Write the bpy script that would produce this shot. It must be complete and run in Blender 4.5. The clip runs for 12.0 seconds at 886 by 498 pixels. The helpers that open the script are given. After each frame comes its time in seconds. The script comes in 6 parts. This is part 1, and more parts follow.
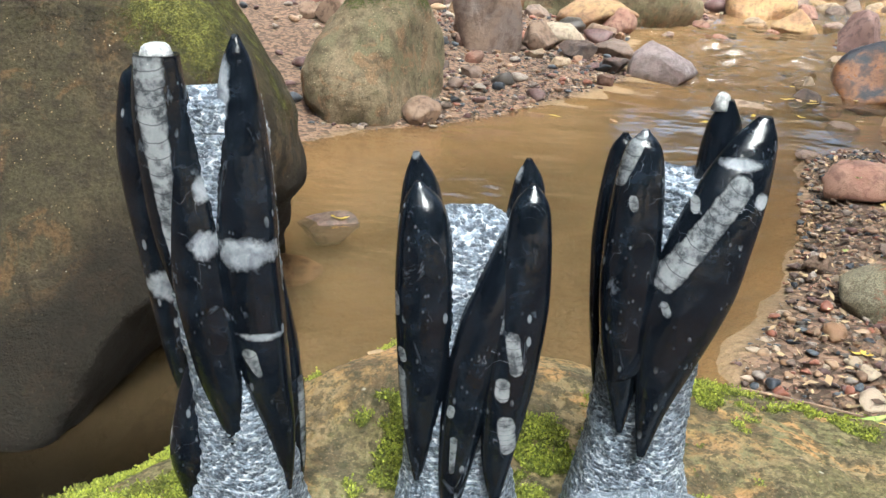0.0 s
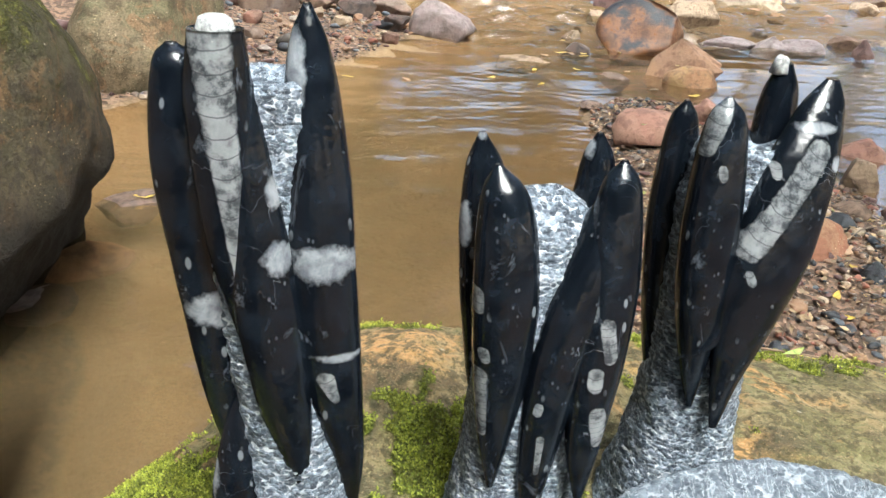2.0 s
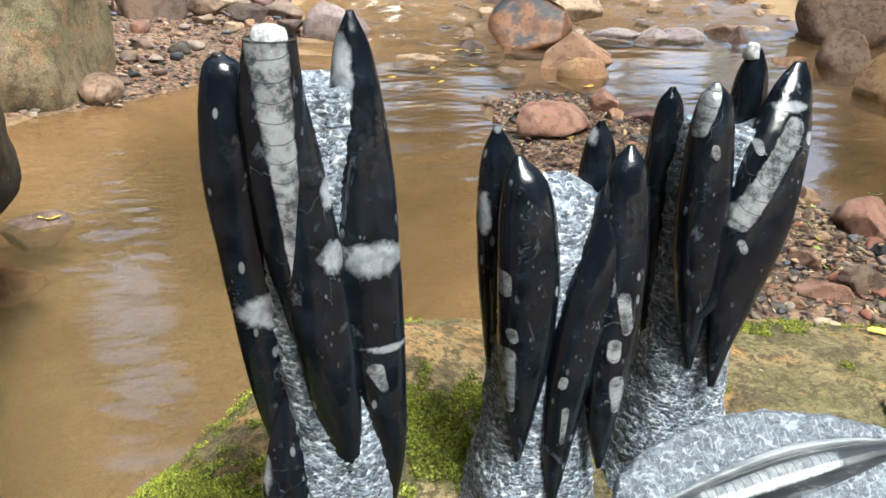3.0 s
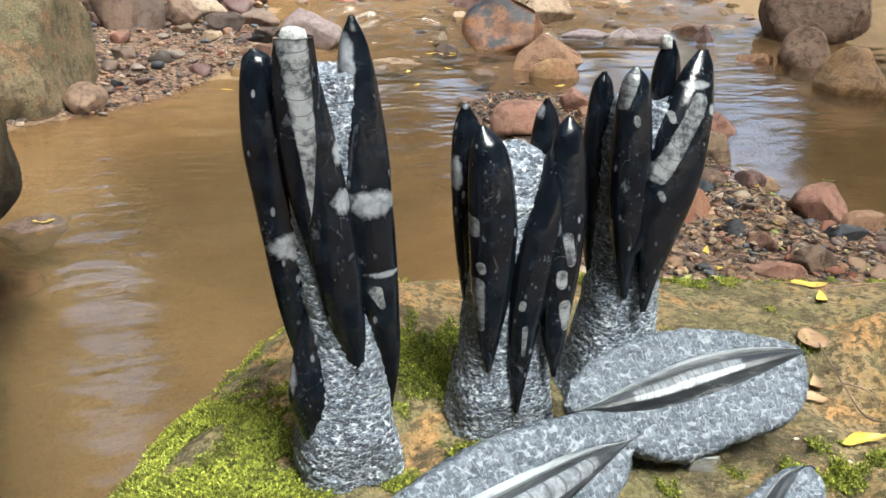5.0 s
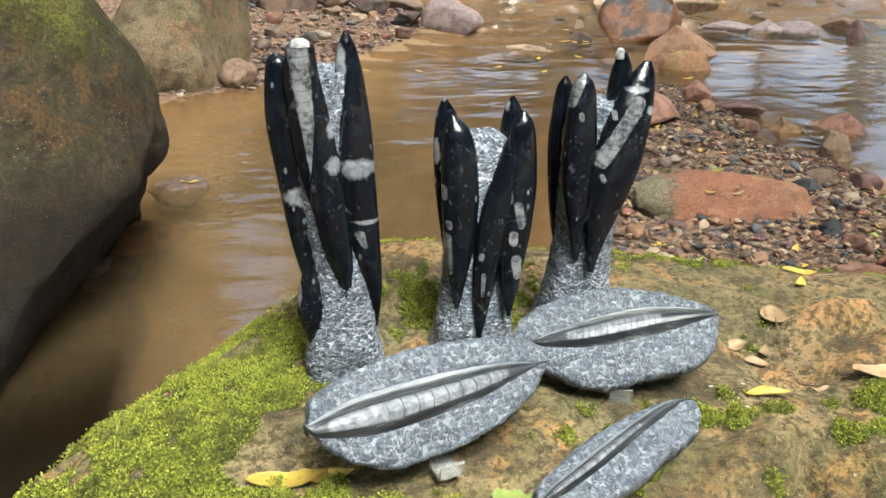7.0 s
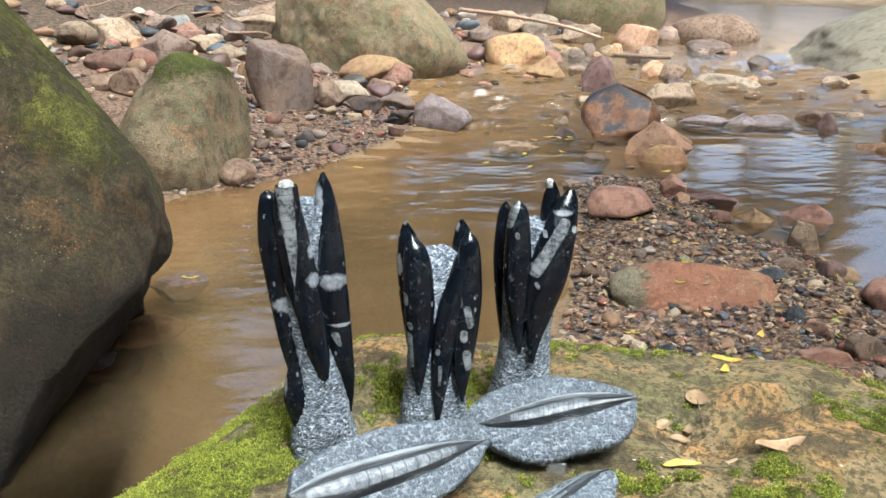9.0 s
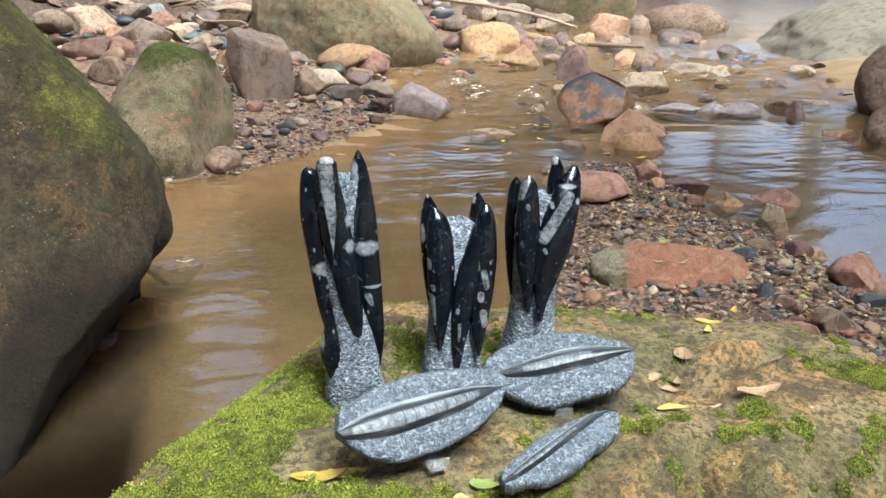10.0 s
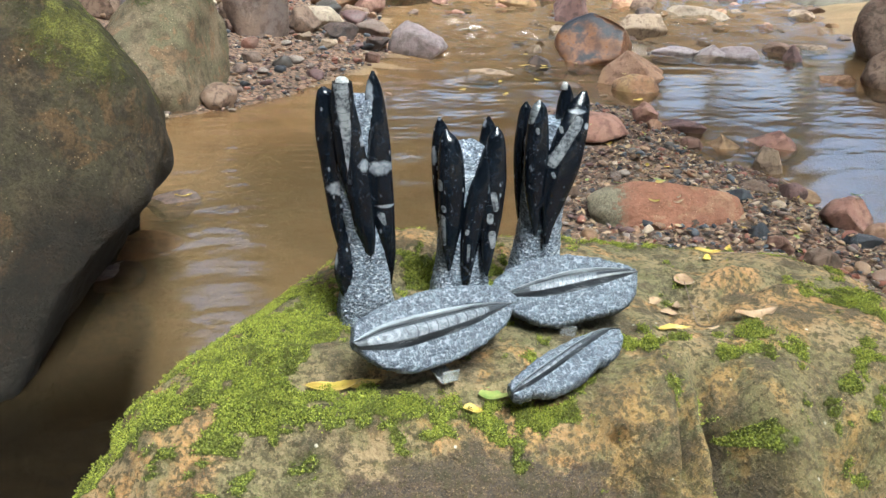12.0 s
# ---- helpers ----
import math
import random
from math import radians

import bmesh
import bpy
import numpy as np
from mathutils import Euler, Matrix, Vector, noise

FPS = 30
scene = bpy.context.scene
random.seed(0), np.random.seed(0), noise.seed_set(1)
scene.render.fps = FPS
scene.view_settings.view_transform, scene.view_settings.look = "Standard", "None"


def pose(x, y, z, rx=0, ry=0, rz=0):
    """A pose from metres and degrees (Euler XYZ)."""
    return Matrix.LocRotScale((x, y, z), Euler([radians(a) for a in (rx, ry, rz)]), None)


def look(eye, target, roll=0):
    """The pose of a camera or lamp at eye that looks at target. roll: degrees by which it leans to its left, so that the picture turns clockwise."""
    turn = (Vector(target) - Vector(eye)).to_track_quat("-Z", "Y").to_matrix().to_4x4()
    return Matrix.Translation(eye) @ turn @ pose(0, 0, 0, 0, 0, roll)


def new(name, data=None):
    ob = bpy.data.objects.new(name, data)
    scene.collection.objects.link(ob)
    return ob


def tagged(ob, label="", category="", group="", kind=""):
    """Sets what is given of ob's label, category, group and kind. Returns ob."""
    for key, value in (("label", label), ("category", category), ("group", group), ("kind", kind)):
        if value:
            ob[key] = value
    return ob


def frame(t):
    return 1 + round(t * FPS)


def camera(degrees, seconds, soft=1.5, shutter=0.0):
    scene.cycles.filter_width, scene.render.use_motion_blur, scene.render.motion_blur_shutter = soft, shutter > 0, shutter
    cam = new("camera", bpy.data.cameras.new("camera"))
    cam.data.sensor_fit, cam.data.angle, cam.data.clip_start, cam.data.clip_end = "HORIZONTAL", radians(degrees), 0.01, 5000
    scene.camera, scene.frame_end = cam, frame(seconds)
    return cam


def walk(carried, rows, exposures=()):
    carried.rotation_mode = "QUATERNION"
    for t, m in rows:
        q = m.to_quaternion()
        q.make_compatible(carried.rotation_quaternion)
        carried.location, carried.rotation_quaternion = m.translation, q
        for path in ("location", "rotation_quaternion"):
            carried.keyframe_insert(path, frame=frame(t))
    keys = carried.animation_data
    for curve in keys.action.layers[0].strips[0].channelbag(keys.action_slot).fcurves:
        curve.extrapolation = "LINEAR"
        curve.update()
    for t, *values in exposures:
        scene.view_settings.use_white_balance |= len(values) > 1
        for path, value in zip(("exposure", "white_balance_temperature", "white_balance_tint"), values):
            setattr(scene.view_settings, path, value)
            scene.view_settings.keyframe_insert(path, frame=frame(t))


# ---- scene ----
cam = camera(55.8, 12.0)
PATH = [
    (0, (0.154, 0.221, 1.267), (-0.055, 2.054, 0.494), 1.7),
    (0.5, (0.111, 0.247, 1.263), (0.025, 2.076, 0.458), 2.2),
    (1, (0.061, 0.265, 1.26), (0.116, 2.085, 0.432), 2.8),
    (1.5, (0.006, 0.284, 1.247), (0.203, 2.087, 0.404), 3.5),
    (2, (-0.051, 0.286, 1.254), (0.28, 2.072, 0.418), 3.7),
    (2.5, (-0.098, 0.285, 1.249), (0.365, 2.043, 0.417), 3.3),
    (4.5, (-0.214, 0.177, 1.293), (0.468, 1.876, 0.488), 1.7),
    (5, (-0.193, 0.12, 1.279), (0.419, 1.842, 0.467), 1.9),
    (5.5, (-0.159, 0.06, 1.285), (0.379, 1.8, 0.459), 2.1),
    (6, (-0.135, 0.003, 1.311), (0.304, 1.761, 0.464), 2.1),
    (6.5, (-0.114, -0.062, 1.333), (0.244, 1.711, 0.478), 1.9),
    (7, (-0.078, -0.132, 1.351), (0.203, 1.654, 0.495), 1.5),
    (9, (-0.055, -0.317, 1.453), (0.237, 1.546, 0.787), 0.8),
    (9.5, (-0.117, -0.395, 1.474), (0.203, 1.465, 0.813), 0.8),
    (10, (-0.15, -0.447, 1.471), (0.207, 1.396, 0.782), 1.1),
    (10.5, (-0.172, -0.482, 1.461), (0.211, 1.344, 0.741), 1.7),
    (11, (-0.19, -0.49, 1.451), (0.196, 1.322, 0.696), 2.0),
    (11.5, (-0.189, -0.487, 1.449), (0.191, 1.31, 0.657), 2.2),
    (12, (-0.188, -0.485, 1.447), (0.184, 1.306, 0.637), 2.1),
]
walk(cam, [(t, look(eye, target, roll)) for t, eye, target, roll in PATH], [(0, 2.68, 5450, -3), (2.5, 2.82, 5650, -3), (5, 2.58, 5750, -2), (7, 2.48, 5850, -2), (9.5, 2.45, 5350, -3), (12, 2.46, 5300, -4)])

# ---------------------------------------------------------------- world and light
world = bpy.data.worlds.new("sky")
scene.world = world
world.use_nodes = True
wt = world.node_tree
sky = wt.nodes.new("ShaderNodeTexSky")
sky.sky_type, sky.sun_disc = "NISHITA", False
sky.sun_elevation, sky.sun_rotation = radians(62), radians(158)
sky.air_density, sky.dust_density, sky.ozone_density = 0.7, 10.0, 0.3
wt.links.new(sky.outputs[0], wt.nodes["Background"].inputs[0])
wt.nodes["Background"].inputs[1].default_value = 0.15

sun = new("sun", bpy.data.lights.new("sun", "SUN"))
sun.data.energy, sun.data.angle, sun.data.color = 0.8, radians(24), (1.0, 0.97, 0.93)
sun.matrix_world = look((2.0, -5.0, 10), (0, 0, 0))


# ---------------------------------------------------------------- material tools
class Nodes:
    """Short-hand for a node material."""

    def __init__(self, name):
        self.mat = bpy.data.materials.new(name)
        self.mat.use_nodes = True
        self.tree = self.mat.node_tree
        self.shader = self.tree.nodes["Principled BSDF"]
        self.out = self.tree.nodes["Material Output"]
        self.place = self.tree.nodes.new("ShaderNodeTexCoord").outputs["Object"]

    def add(self, kind, **inputs):
        node = self.tree.nodes.new(kind)
        for key, value in inputs.items():
            self.put(node.inputs[key.replace("_", " ")], value)
        return node

    def put(self, socket, value):
        if isinstance(value, bpy.types.NodeSocket):
            self.tree.links.new(value, socket)
        else:
            socket.default_value = value

    def noise(self, scale, detail=5.0, rough=0.6, at=None, distort=0.0):
        return self.add("ShaderNodeTexNoise", Vector=at or self.place, Scale=scale, Detail=detail, Roughness=rough, Distortion=distort).outputs[0]

    def scaled(self, x, y, z):
        node = self.tree.nodes.new("ShaderNodeMapping")
        node.inputs["Scale"].default_value = (x, y, z)
        self.put(node.inputs["Vector"], self.place)
        return node.outputs[0]

    def cells(self, scale, feature="F1", at=None, output="Distance", random=1.0):
        node = self.tree.nodes.new("ShaderNodeTexVoronoi")
        node.feature = feature
        self.put(node.inputs["Vector"], at or self.place)
        node.inputs["Scale"].default_value = scale
        node.inputs["Randomness"].default_value = random
        return node.outputs[output]

    def band(self, value, low, high, a=0.0, b=1.0):
        node = self.tree.nodes.new("ShaderNodeMapRange")
        node.interpolation_type = "SMOOTHSTEP"
        for key, v in zip(range(5), (value, low, high, a, b)):
            self.put(node.inputs[key], v)
        return node.outputs[0]

    def math(self, op, a, b=0.0):
        node = self.tree.nodes.new("ShaderNodeMath")
        node.operation = op
        self.put(node.inputs[0], a)
        self.put(node.inputs[1], b)
        return node.outputs[0]

    def mix(self, fac, a, b, blend="MIX"):
        node = self.tree.nodes.new("ShaderNodeMix")
        node.data_type, node.blend_type = "RGBA", blend
        for key, v in ((0, fac), (6, a), (7, b)):
            self.put(node.inputs[key], v if isinstance(v, (bpy.types.NodeSocket, float, int)) else (*v, 1.0))
        return node.outputs[2]

    def attribute(self, name):
        node = self.tree.nodes.new("ShaderNodeAttribute")
        node.attribute_name = name
        return node.outputs["Fac"]

    def bump(self, height, strength, distance=0.01, normal=None):
        node = self.add("ShaderNodeBump", Height=height, Strength=strength, Distance=distance)
        if normal:
            self.put(node.inputs["Normal"], normal)
        return node.outputs[0]

    def finish(self, colour, roughness, normal=None, specular=0.5, **more):
        s = self.shader.inputs
        self.put(s["Base Color"], colour if isinstance(colour, bpy.types.NodeSocket) else (*colour, 1))
        self.put(s["Roughness"], roughness)
        self.put(s["Specular IOR Level"], specular)
        if normal:
            self.put(s["Normal"], normal)
        for key, value in more.items():
            self.put(s[key.replace("_", " ")], value)
        return self.mat


def stone_material(name, main, second, dark, wet_shade=0.0, scale=1.0):
    """Water-worn sandstone: broad stains, mid mottling, fine grain; each stone a little different."""
    n = Nodes(name)
    chance = n.tree.nodes.new("ShaderNodeObjectInfo").outputs["Random"]
    geo = n.tree.nodes.new("ShaderNodeNewGeometry")
    shift = n.add("ShaderNodeVectorMath")
    n.put(shift.inputs[0], geo.outputs["Position"])
    n.put(shift.inputs[1], chance)
    at = shift.outputs[0]
    broad = n.noise(3.5 * scale, 4, 0.6, at, 0.6)
    mid = n.noise(17 * scale, 6, 0.65, at, 0.3)
    fine = n.noise(120 * scale, 4, 0.7, at)
    c = n.mix(n.band(broad, 0.38, 0.62), main, second)
    c = n.mix(n.math("MULTIPLY", n.band(mid, 0.47, 0.62), 0.75), c, dark)
    c = n.mix(n.math("MULTIPLY", n.band(fine, 0.4, 0.75), 0.2), c, tuple(min(1, 1.6 * v) for v in main))
    hsv = n.add("ShaderNodeHueSaturation", Color=c)
    n.put(hsv.inputs["Value"], n.band(chance, 0, 1, 0.62, 1.0))
    n.put(hsv.inputs["Saturation"], 0.86)
    normal = n.bump(fine, 0.5, 0.005, n.bump(mid, 0.8, 0.025))
    rough = n.band(mid, 0.3, 0.7, 0.75 - 0.45 * wet_shade, 0.9 - 0.4 * wet_shade)
    return n.finish(hsv.outputs[0], rough, normal, 0.35 + 0.2 * wet_shade)


STONES = {
    "tan": stone_material("tan_sandstone", (0.28, 0.19, 0.11), (0.34, 0.24, 0.15), (0.12, 0.075, 0.045)),
    "pale": stone_material("pale_sandstone", (0.34, 0.26, 0.17), (0.29, 0.22, 0.15), (0.16, 0.115, 0.08)),
    "brown": stone_material("brown_sandstone", (0.18, 0.105, 0.062), (0.23, 0.145, 0.09), (0.07, 0.042, 0.028)),
    "pink": stone_material("pinkish_sandstone", (0.23, 0.145, 0.10), (0.18, 0.125, 0.095), (0.09, 0.055, 0.04), 0.2),
    "red": stone_material("red_sandstone", (0.24, 0.10, 0.06), (0.20, 0.11, 0.075), (0.10, 0.045, 0.03)),
    "redbrown": stone_material("red_brown_sandstone", (0.27, 0.12, 0.075), (0.32, 0.17, 0.11), (0.13, 0.06, 0.04)),
    "orange": stone_material("orange_sandstone", (0.38, 0.20, 0.09), (0.33, 0.18, 0.10), (0.18, 0.085, 0.045)),
    "yellow": stone_material("yellow_sandstone", (0.37, 0.22, 0.075), (0.32, 0.15, 0.06), (0.17, 0.10, 0.055)),
    "ochre": stone_material("ochre_sandstone", (0.36, 0.20, 0.065), (0.30, 0.18, 0.09), (0.16, 0.09, 0.04)),
    "grey": stone_material("grey_stone", (0.20, 0.20, 0.19), (0.25, 0.24, 0.22), (0.11, 0.105, 0.10)),
    "lilac": stone_material("lilac_stone", (0.36, 0.29, 0.28), (0.30, 0.22, 0.21), (0.18, 0.13, 0.12), 0.5),
    "dark": stone_material("dark_wet_stone", (0.09, 0.055, 0.04), (0.15, 0.085, 0.055), (0.035, 0.025, 0.022), 0.6),
    "maroon": stone_material("maroon_sandstone", (0.14, 0.07, 0.06), (0.19, 0.10, 0.08), (0.07, 0.04, 0.035), 0.3),
    "black": stone_material("black_slate", (0.04, 0.045, 0.055), (0.055, 0.06, 0.07), (0.02, 0.02, 0.025), 0.4),
    "twotone": stone_material("brown_grey_sandstone", (0.22, 0.135, 0.085), (0.20, 0.15, 0.13), (0.11, 0.065, 0.045), 0.2, 0.6),
    "slab": stone_material("grey_brown_sandstone", (0.17, 0.145, 0.10), (0.21, 0.175, 0.12), (0.10, 0.08, 0.05), 0.0, 0.5),
}


def blacktop_material():
    """Wet brown stone, its upturned faces black."""
    n = Nodes("black_topped_brown_stone")
    mid = n.noise(14, 6, 0.65, distort=0.3)
    facing = n.add("ShaderNodeSeparateXYZ", Vector=n.tree.nodes.new("ShaderNodeNewGeometry").outputs["Normal"]).outputs[2]
    c = n.mix(n.band(mid, 0.38, 0.62), (0.23, 0.105, 0.045), (0.12, 0.06, 0.035))
    c = n.mix(n.band(n.math("ADD", facing, n.math("MULTIPLY", n.math("SUBTRACT", mid, 0.5), 0.3)), 0.54, 0.68), c, (0.028, 0.028, 0.034))
    return n.finish(c, n.band(mid, 0.3, 0.7, 0.25, 0.5), n.bump(n.noise(60, 5, 0.7), 0.5, 0.01), 0.5)


STONES["blacktop"] = blacktop_material()


def boulder_material(name, main, second, third, dark, moss_a, moss_b, zones=False, grit=0.45):
    """Weathered sandstone with algae and moss where the mesh's 'moss' attribute says so."""
    n = Nodes(name)
    broad = n.noise(3.0, 5, 0.6, distort=0.5)
    mid = n.noise(13, 7, 0.68, distort=0.3)
    fine = n.noise(90, 5, 0.7)
    grain = n.noise(380, 3, 0.6)
    patch = n.noise(6.5, 6, 0.65, distort=0.8)
    c = n.mix(n.band(broad, 0.40, 0.58), main, second)
    c = n.mix(n.band(patch, 0.53, 0.60), c, third)
    if zones:
        warm = n.math("ADD", n.attribute("warm"), n.math("MULTIPLY", n.math("SUBTRACT", mid, 0.5), 1.6))
        c = n.mix(n.math("MULTIPLY", n.band(warm, 0.35, 0.65), 0.85), c, n.mix(n.band(fine, 0.4, 0.6), (0.46, 0.25, 0.10), (0.38, 0.24, 0.12)))
        sandy = n.math("ADD", n.attribute("olive"), n.math("MULTIPLY", n.math("SUBTRACT", mid, 0.5), 1.6))
        c = n.mix(n.math("MULTIPLY", n.band(sandy, 0.45, 0.8), 0.55), c, n.mix(n.band(fine, 0.4, 0.6), (0.105, 0.10, 0.038), (0.185, 0.165, 0.07)))
    if zones:
        blotch = n.noise(7.5, 7, 0.72, distort=0.6)
        c = n.mix(n.math("MULTIPLY", n.band(blotch, 0.50, 0.62), 0.6), c, n.mix(n.band(fine, 0.42, 0.58), (0.085, 0.085, 0.032), (0.17, 0.16, 0.06)))
        rust = n.noise(5.2, 6, 0.7, distort=0.9)
        c = n.mix(n.math("MULTIPLY", n.band(rust, 0.55, 0.63), 0.6), c, (0.42, 0.25, 0.09))
        # dark crust of the front face, and shade painted into the clefts
        crust_and_shade = n.math("ADD", n.attribute("crust_and_shade"), n.math("MULTIPLY", n.math("SUBTRACT", mid, 0.5), 1.8))
        c = n.mix(n.math("MULTIPLY", n.band(crust_and_shade, 0.35, 0.6), 0.9), c, n.mix(n.band(fine, 0.42, 0.6), (0.05, 0.038, 0.034), (0.15, 0.095, 0.065)))
    c = n.mix(n.math("MULTIPLY", n.band(mid, 0.47, 0.62), 0.8), c, dark)
    c = n.mix(n.math("MULTIPLY", n.band(fine, 0.47, 0.58), 0.75 if zones else grit), c, tuple(0.28 * v for v in second))
    speckle = n.noise(190, 3, 0.7)
    c = n.mix(n.math("MULTIPLY", n.band(speckle, 0.52, 0.62), 0.3 if zones else 0.2), c, tuple(0.35 * v for v in dark))
    c = n.mix(n.math("MULTIPLY", n.band(grain, 0.55, 0.7), 0.28), c, tuple(min(1, 1.9 * v) for v in main))
    spots = n.band(n.cells(26), 0.05, 0.09, 1.0, 0.0)
    c = n.mix(n.math("MULTIPLY", spots, n.band(n.noise(7, 2), 0.5, 0.62)), c, (0.55, 0.5, 0.4))
    if not zones:
        flecks = n.band(n.cells(70), 0.10, 0.16, 1.0, 0.0)
        c = n.mix(n.math("MULTIPLY", n.math("MULTIPLY", flecks, n.band(n.noise(11, 3), 0.47, 0.57)), 0.85), c, tuple(min(1, 3.6 * v) for v in main))
        streak = n.noise(22, 6, 0.75, n.scaled(1.6, 1.6, 0.5), 0.6)
        c = n.mix(n.math("MULTIPLY", n.band(streak, 0.48, 0.66), 0.45), c, dark)
    # near-black foot: shade below the undercut put into the colour, with wet algae
    wet_shade = n.math("MULTIPLY", n.attribute("wet_shade"), 0.0 if zones else 0.88)
    c = n.mix(wet_shade, c, (0.016, 0.0125, 0.009))
    moss = n.attribute("moss")
    edge = n.math("ADD", moss, n.math("MULTIPLY", n.math("SUBTRACT", n.noise(34, 6, 0.7), 0.5), 0.7 if zones else 1.3))
    edge = n.math("ADD", edge, n.math("MULTIPLY", n.math("SUBTRACT", fine, 0.5), 0.8))
    cover = n.band(edge, 0.42, 0.62)
    stain = n.band(edge, 0.05, 0.6)
    c = n.mix(n.math("MULTIPLY", stain, 0.55), c, tuple(0.5 * a + 0.5 * b * 0.6 for a, b in zip(moss_a, dark)))
    tuft = n.cells(210)
    green = n.mix(n.band(n.noise(20, 4, 0.6), 0.35, 0.65), moss_a, moss_b)
    green = n.mix(n.math("MULTIPLY", n.band(tuft, 0.2, 0.75), 0.75), green, tuple(0.35 * v for v in moss_a))
    green = n.mix(n.math("MULTIPLY", n.band(n.noise(48, 4, 0.7), 0.5, 0.62), 0.6), green, tuple(0.4 * a for a in moss_a))
    c = n.mix(cover, c, green)
    height = n.math("ADD", n.math("MULTIPLY", mid, 0.7), n.math("MULTIPLY", fine, 0.35))
    normal = n.bump(grain, 0.5, 0.003, n.bump(height, 1.0, 0.035 if zones else 0.06))
    tufts = n.math("MULTIPLY", n.math("SUBTRACT", 1.0, tuft), cover)
    normal = n.bump(tufts, 0.9, 0.006, normal)
    return n.finish(c, 0.9, normal, 0.25)


MAIN_ROCK = boulder_material("mossy_orange_sandstone", (0.315, 0.228, 0.122), (0.20, 0.172, 0.086), (0.41, 0.235, 0.095), (0.080, 0.062, 0.040), (0.12, 0.135, 0.022), (0.28, 0.31, 0.04), True)
DARK_ROCK = boulder_material("dark_algae_sandstone", (0.108, 0.079, 0.045), (0.073, 0.060, 0.033), (0.13, 0.08, 0.037), (0.036, 0.028, 0.019), (0.115, 0.11, 0.03), (0.24, 0.225, 0.05))
GREEN_ROCK = boulder_material("olive_algae_sandstone", (0.29, 0.225, 0.14), (0.21, 0.185, 0.105), (0.30, 0.19, 0.105), (0.13, 0.10, 0.062), (0.11, 0.12, 0.035), (0.17, 0.20, 0.03))
RED_ROCK = boulder_material("brick_red_sandstone", (0.40, 0.19, 0.12), (0.36, 0.165, 0.10), (0.42, 0.25, 0.15), (0.30, 0.145, 0.09), (0.46, 0.40, 0.27), (0.50, 0.44, 0.30), False, 0.18)


def bed_material():
    n = Nodes("streambed_sand_and_gravel")
    broad = n.noise(1.3, 5, 0.6, distort=0.5)
    grit = n.cells(42, output="Color")
    hue = n.add("ShaderNodeSeparateColor", Color=grit).outputs[0]
    fine = n.noise(160, 4, 0.7)
    sand = n.mix(n.band(broad, 0.35, 0.65), (0.20, 0.135, 0.07), (0.28, 0.19, 0.10))
    gravel = n.mix(n.band(hue, 0.2, 0.8), (0.075, 0.05, 0.035), (0.24, 0.15, 0.10))
    c = n.mix(n.band(n.attribute("gravel"), 0.3, 0.7), sand, gravel)
    c = n.mix(n.math("MULTIPLY", n.band(fine, 0.4, 0.75), 0.6), c, (0.06, 0.04, 0.028))
    # litter colour of the banks, also used to paint shade on the pool bed
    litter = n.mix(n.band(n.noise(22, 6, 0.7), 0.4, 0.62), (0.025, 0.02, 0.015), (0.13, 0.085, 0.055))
    c = n.mix(n.band(n.math("ADD", n.attribute("soil_and_shade"), n.math("MULTIPLY", n.math("SUBTRACT", broad, 0.5), 0.8)), 0.35, 0.65), c, litter)
    normal = n.bump(fine, 0.5, 0.006, n.bump(n.cells(42), 0.5, 0.015))
    return n.finish(c, 0.85, normal, 0.3)


def water_material():
    """Shallow silty water: partly clear, partly brown, with a rippled mirror skin."""
    n = Nodes("silty_stream_water")
    lazy = n.noise(1.0, 3, 0.5, n.scaled(2.2, 5.5, 1), 0.4)
    quick = n.noise(1.0, 4, 0.55, n.scaled(9, 22, 1), 0.5)
    rapid = n.attribute("rapid")
    train = n.noise(1.0, 3, 0.6, n.scaled(16, 62, 1), 0.35)
    quick = n.math("ADD", n.math("MULTIPLY", quick, 0.5), n.math("MULTIPLY", train, 0.5))
    height = n.math("ADD", n.math("MULTIPLY", lazy, 0.22), n.math("MULTIPLY", quick, n.band(rapid, 0, 1, 0.05, 0.30)))
    normal = n.bump(height, 1.0, n.band(rapid, 0, 1, 0.024, 0.034))
    silt = n.mix(n.band(n.noise(1.4, 4, 0.6, distort=0.6), 0.35, 0.65), (0.175, 0.122, 0.058), (0.245, 0.172, 0.085))
    body = n.add("ShaderNodeBsdfDiffuse", Color=silt)
    depth = n.attribute("depth")
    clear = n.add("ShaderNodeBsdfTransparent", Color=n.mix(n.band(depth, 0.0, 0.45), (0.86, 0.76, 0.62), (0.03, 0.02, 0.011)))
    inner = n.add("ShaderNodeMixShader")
    # silt fades out over the made-up hole, so the shaded water stays dark
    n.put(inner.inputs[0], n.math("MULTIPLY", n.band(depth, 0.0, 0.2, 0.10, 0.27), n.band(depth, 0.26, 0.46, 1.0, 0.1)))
    n.put(inner.inputs[1], clear.outputs[0])
    n.put(inner.inputs[2], body.outputs[0])
    gloss = n.add("ShaderNodeBsdfGlossy", Color=(1, 1, 1, 1), Roughness=0.0, Normal=normal)
    fresnel = n.add("ShaderNodeFresnel", IOR=1.5, Normal=normal)
    skin = n.add("ShaderNodeMixShader")
    n.put(skin.inputs[0], fresnel.outputs[0])
    n.put(skin.inputs[1], inner.outputs[0])
    n.put(skin.inputs[2], gloss.outputs[0])
    n.put(n.out.inputs[0], skin.outputs[0])
    return n.mat


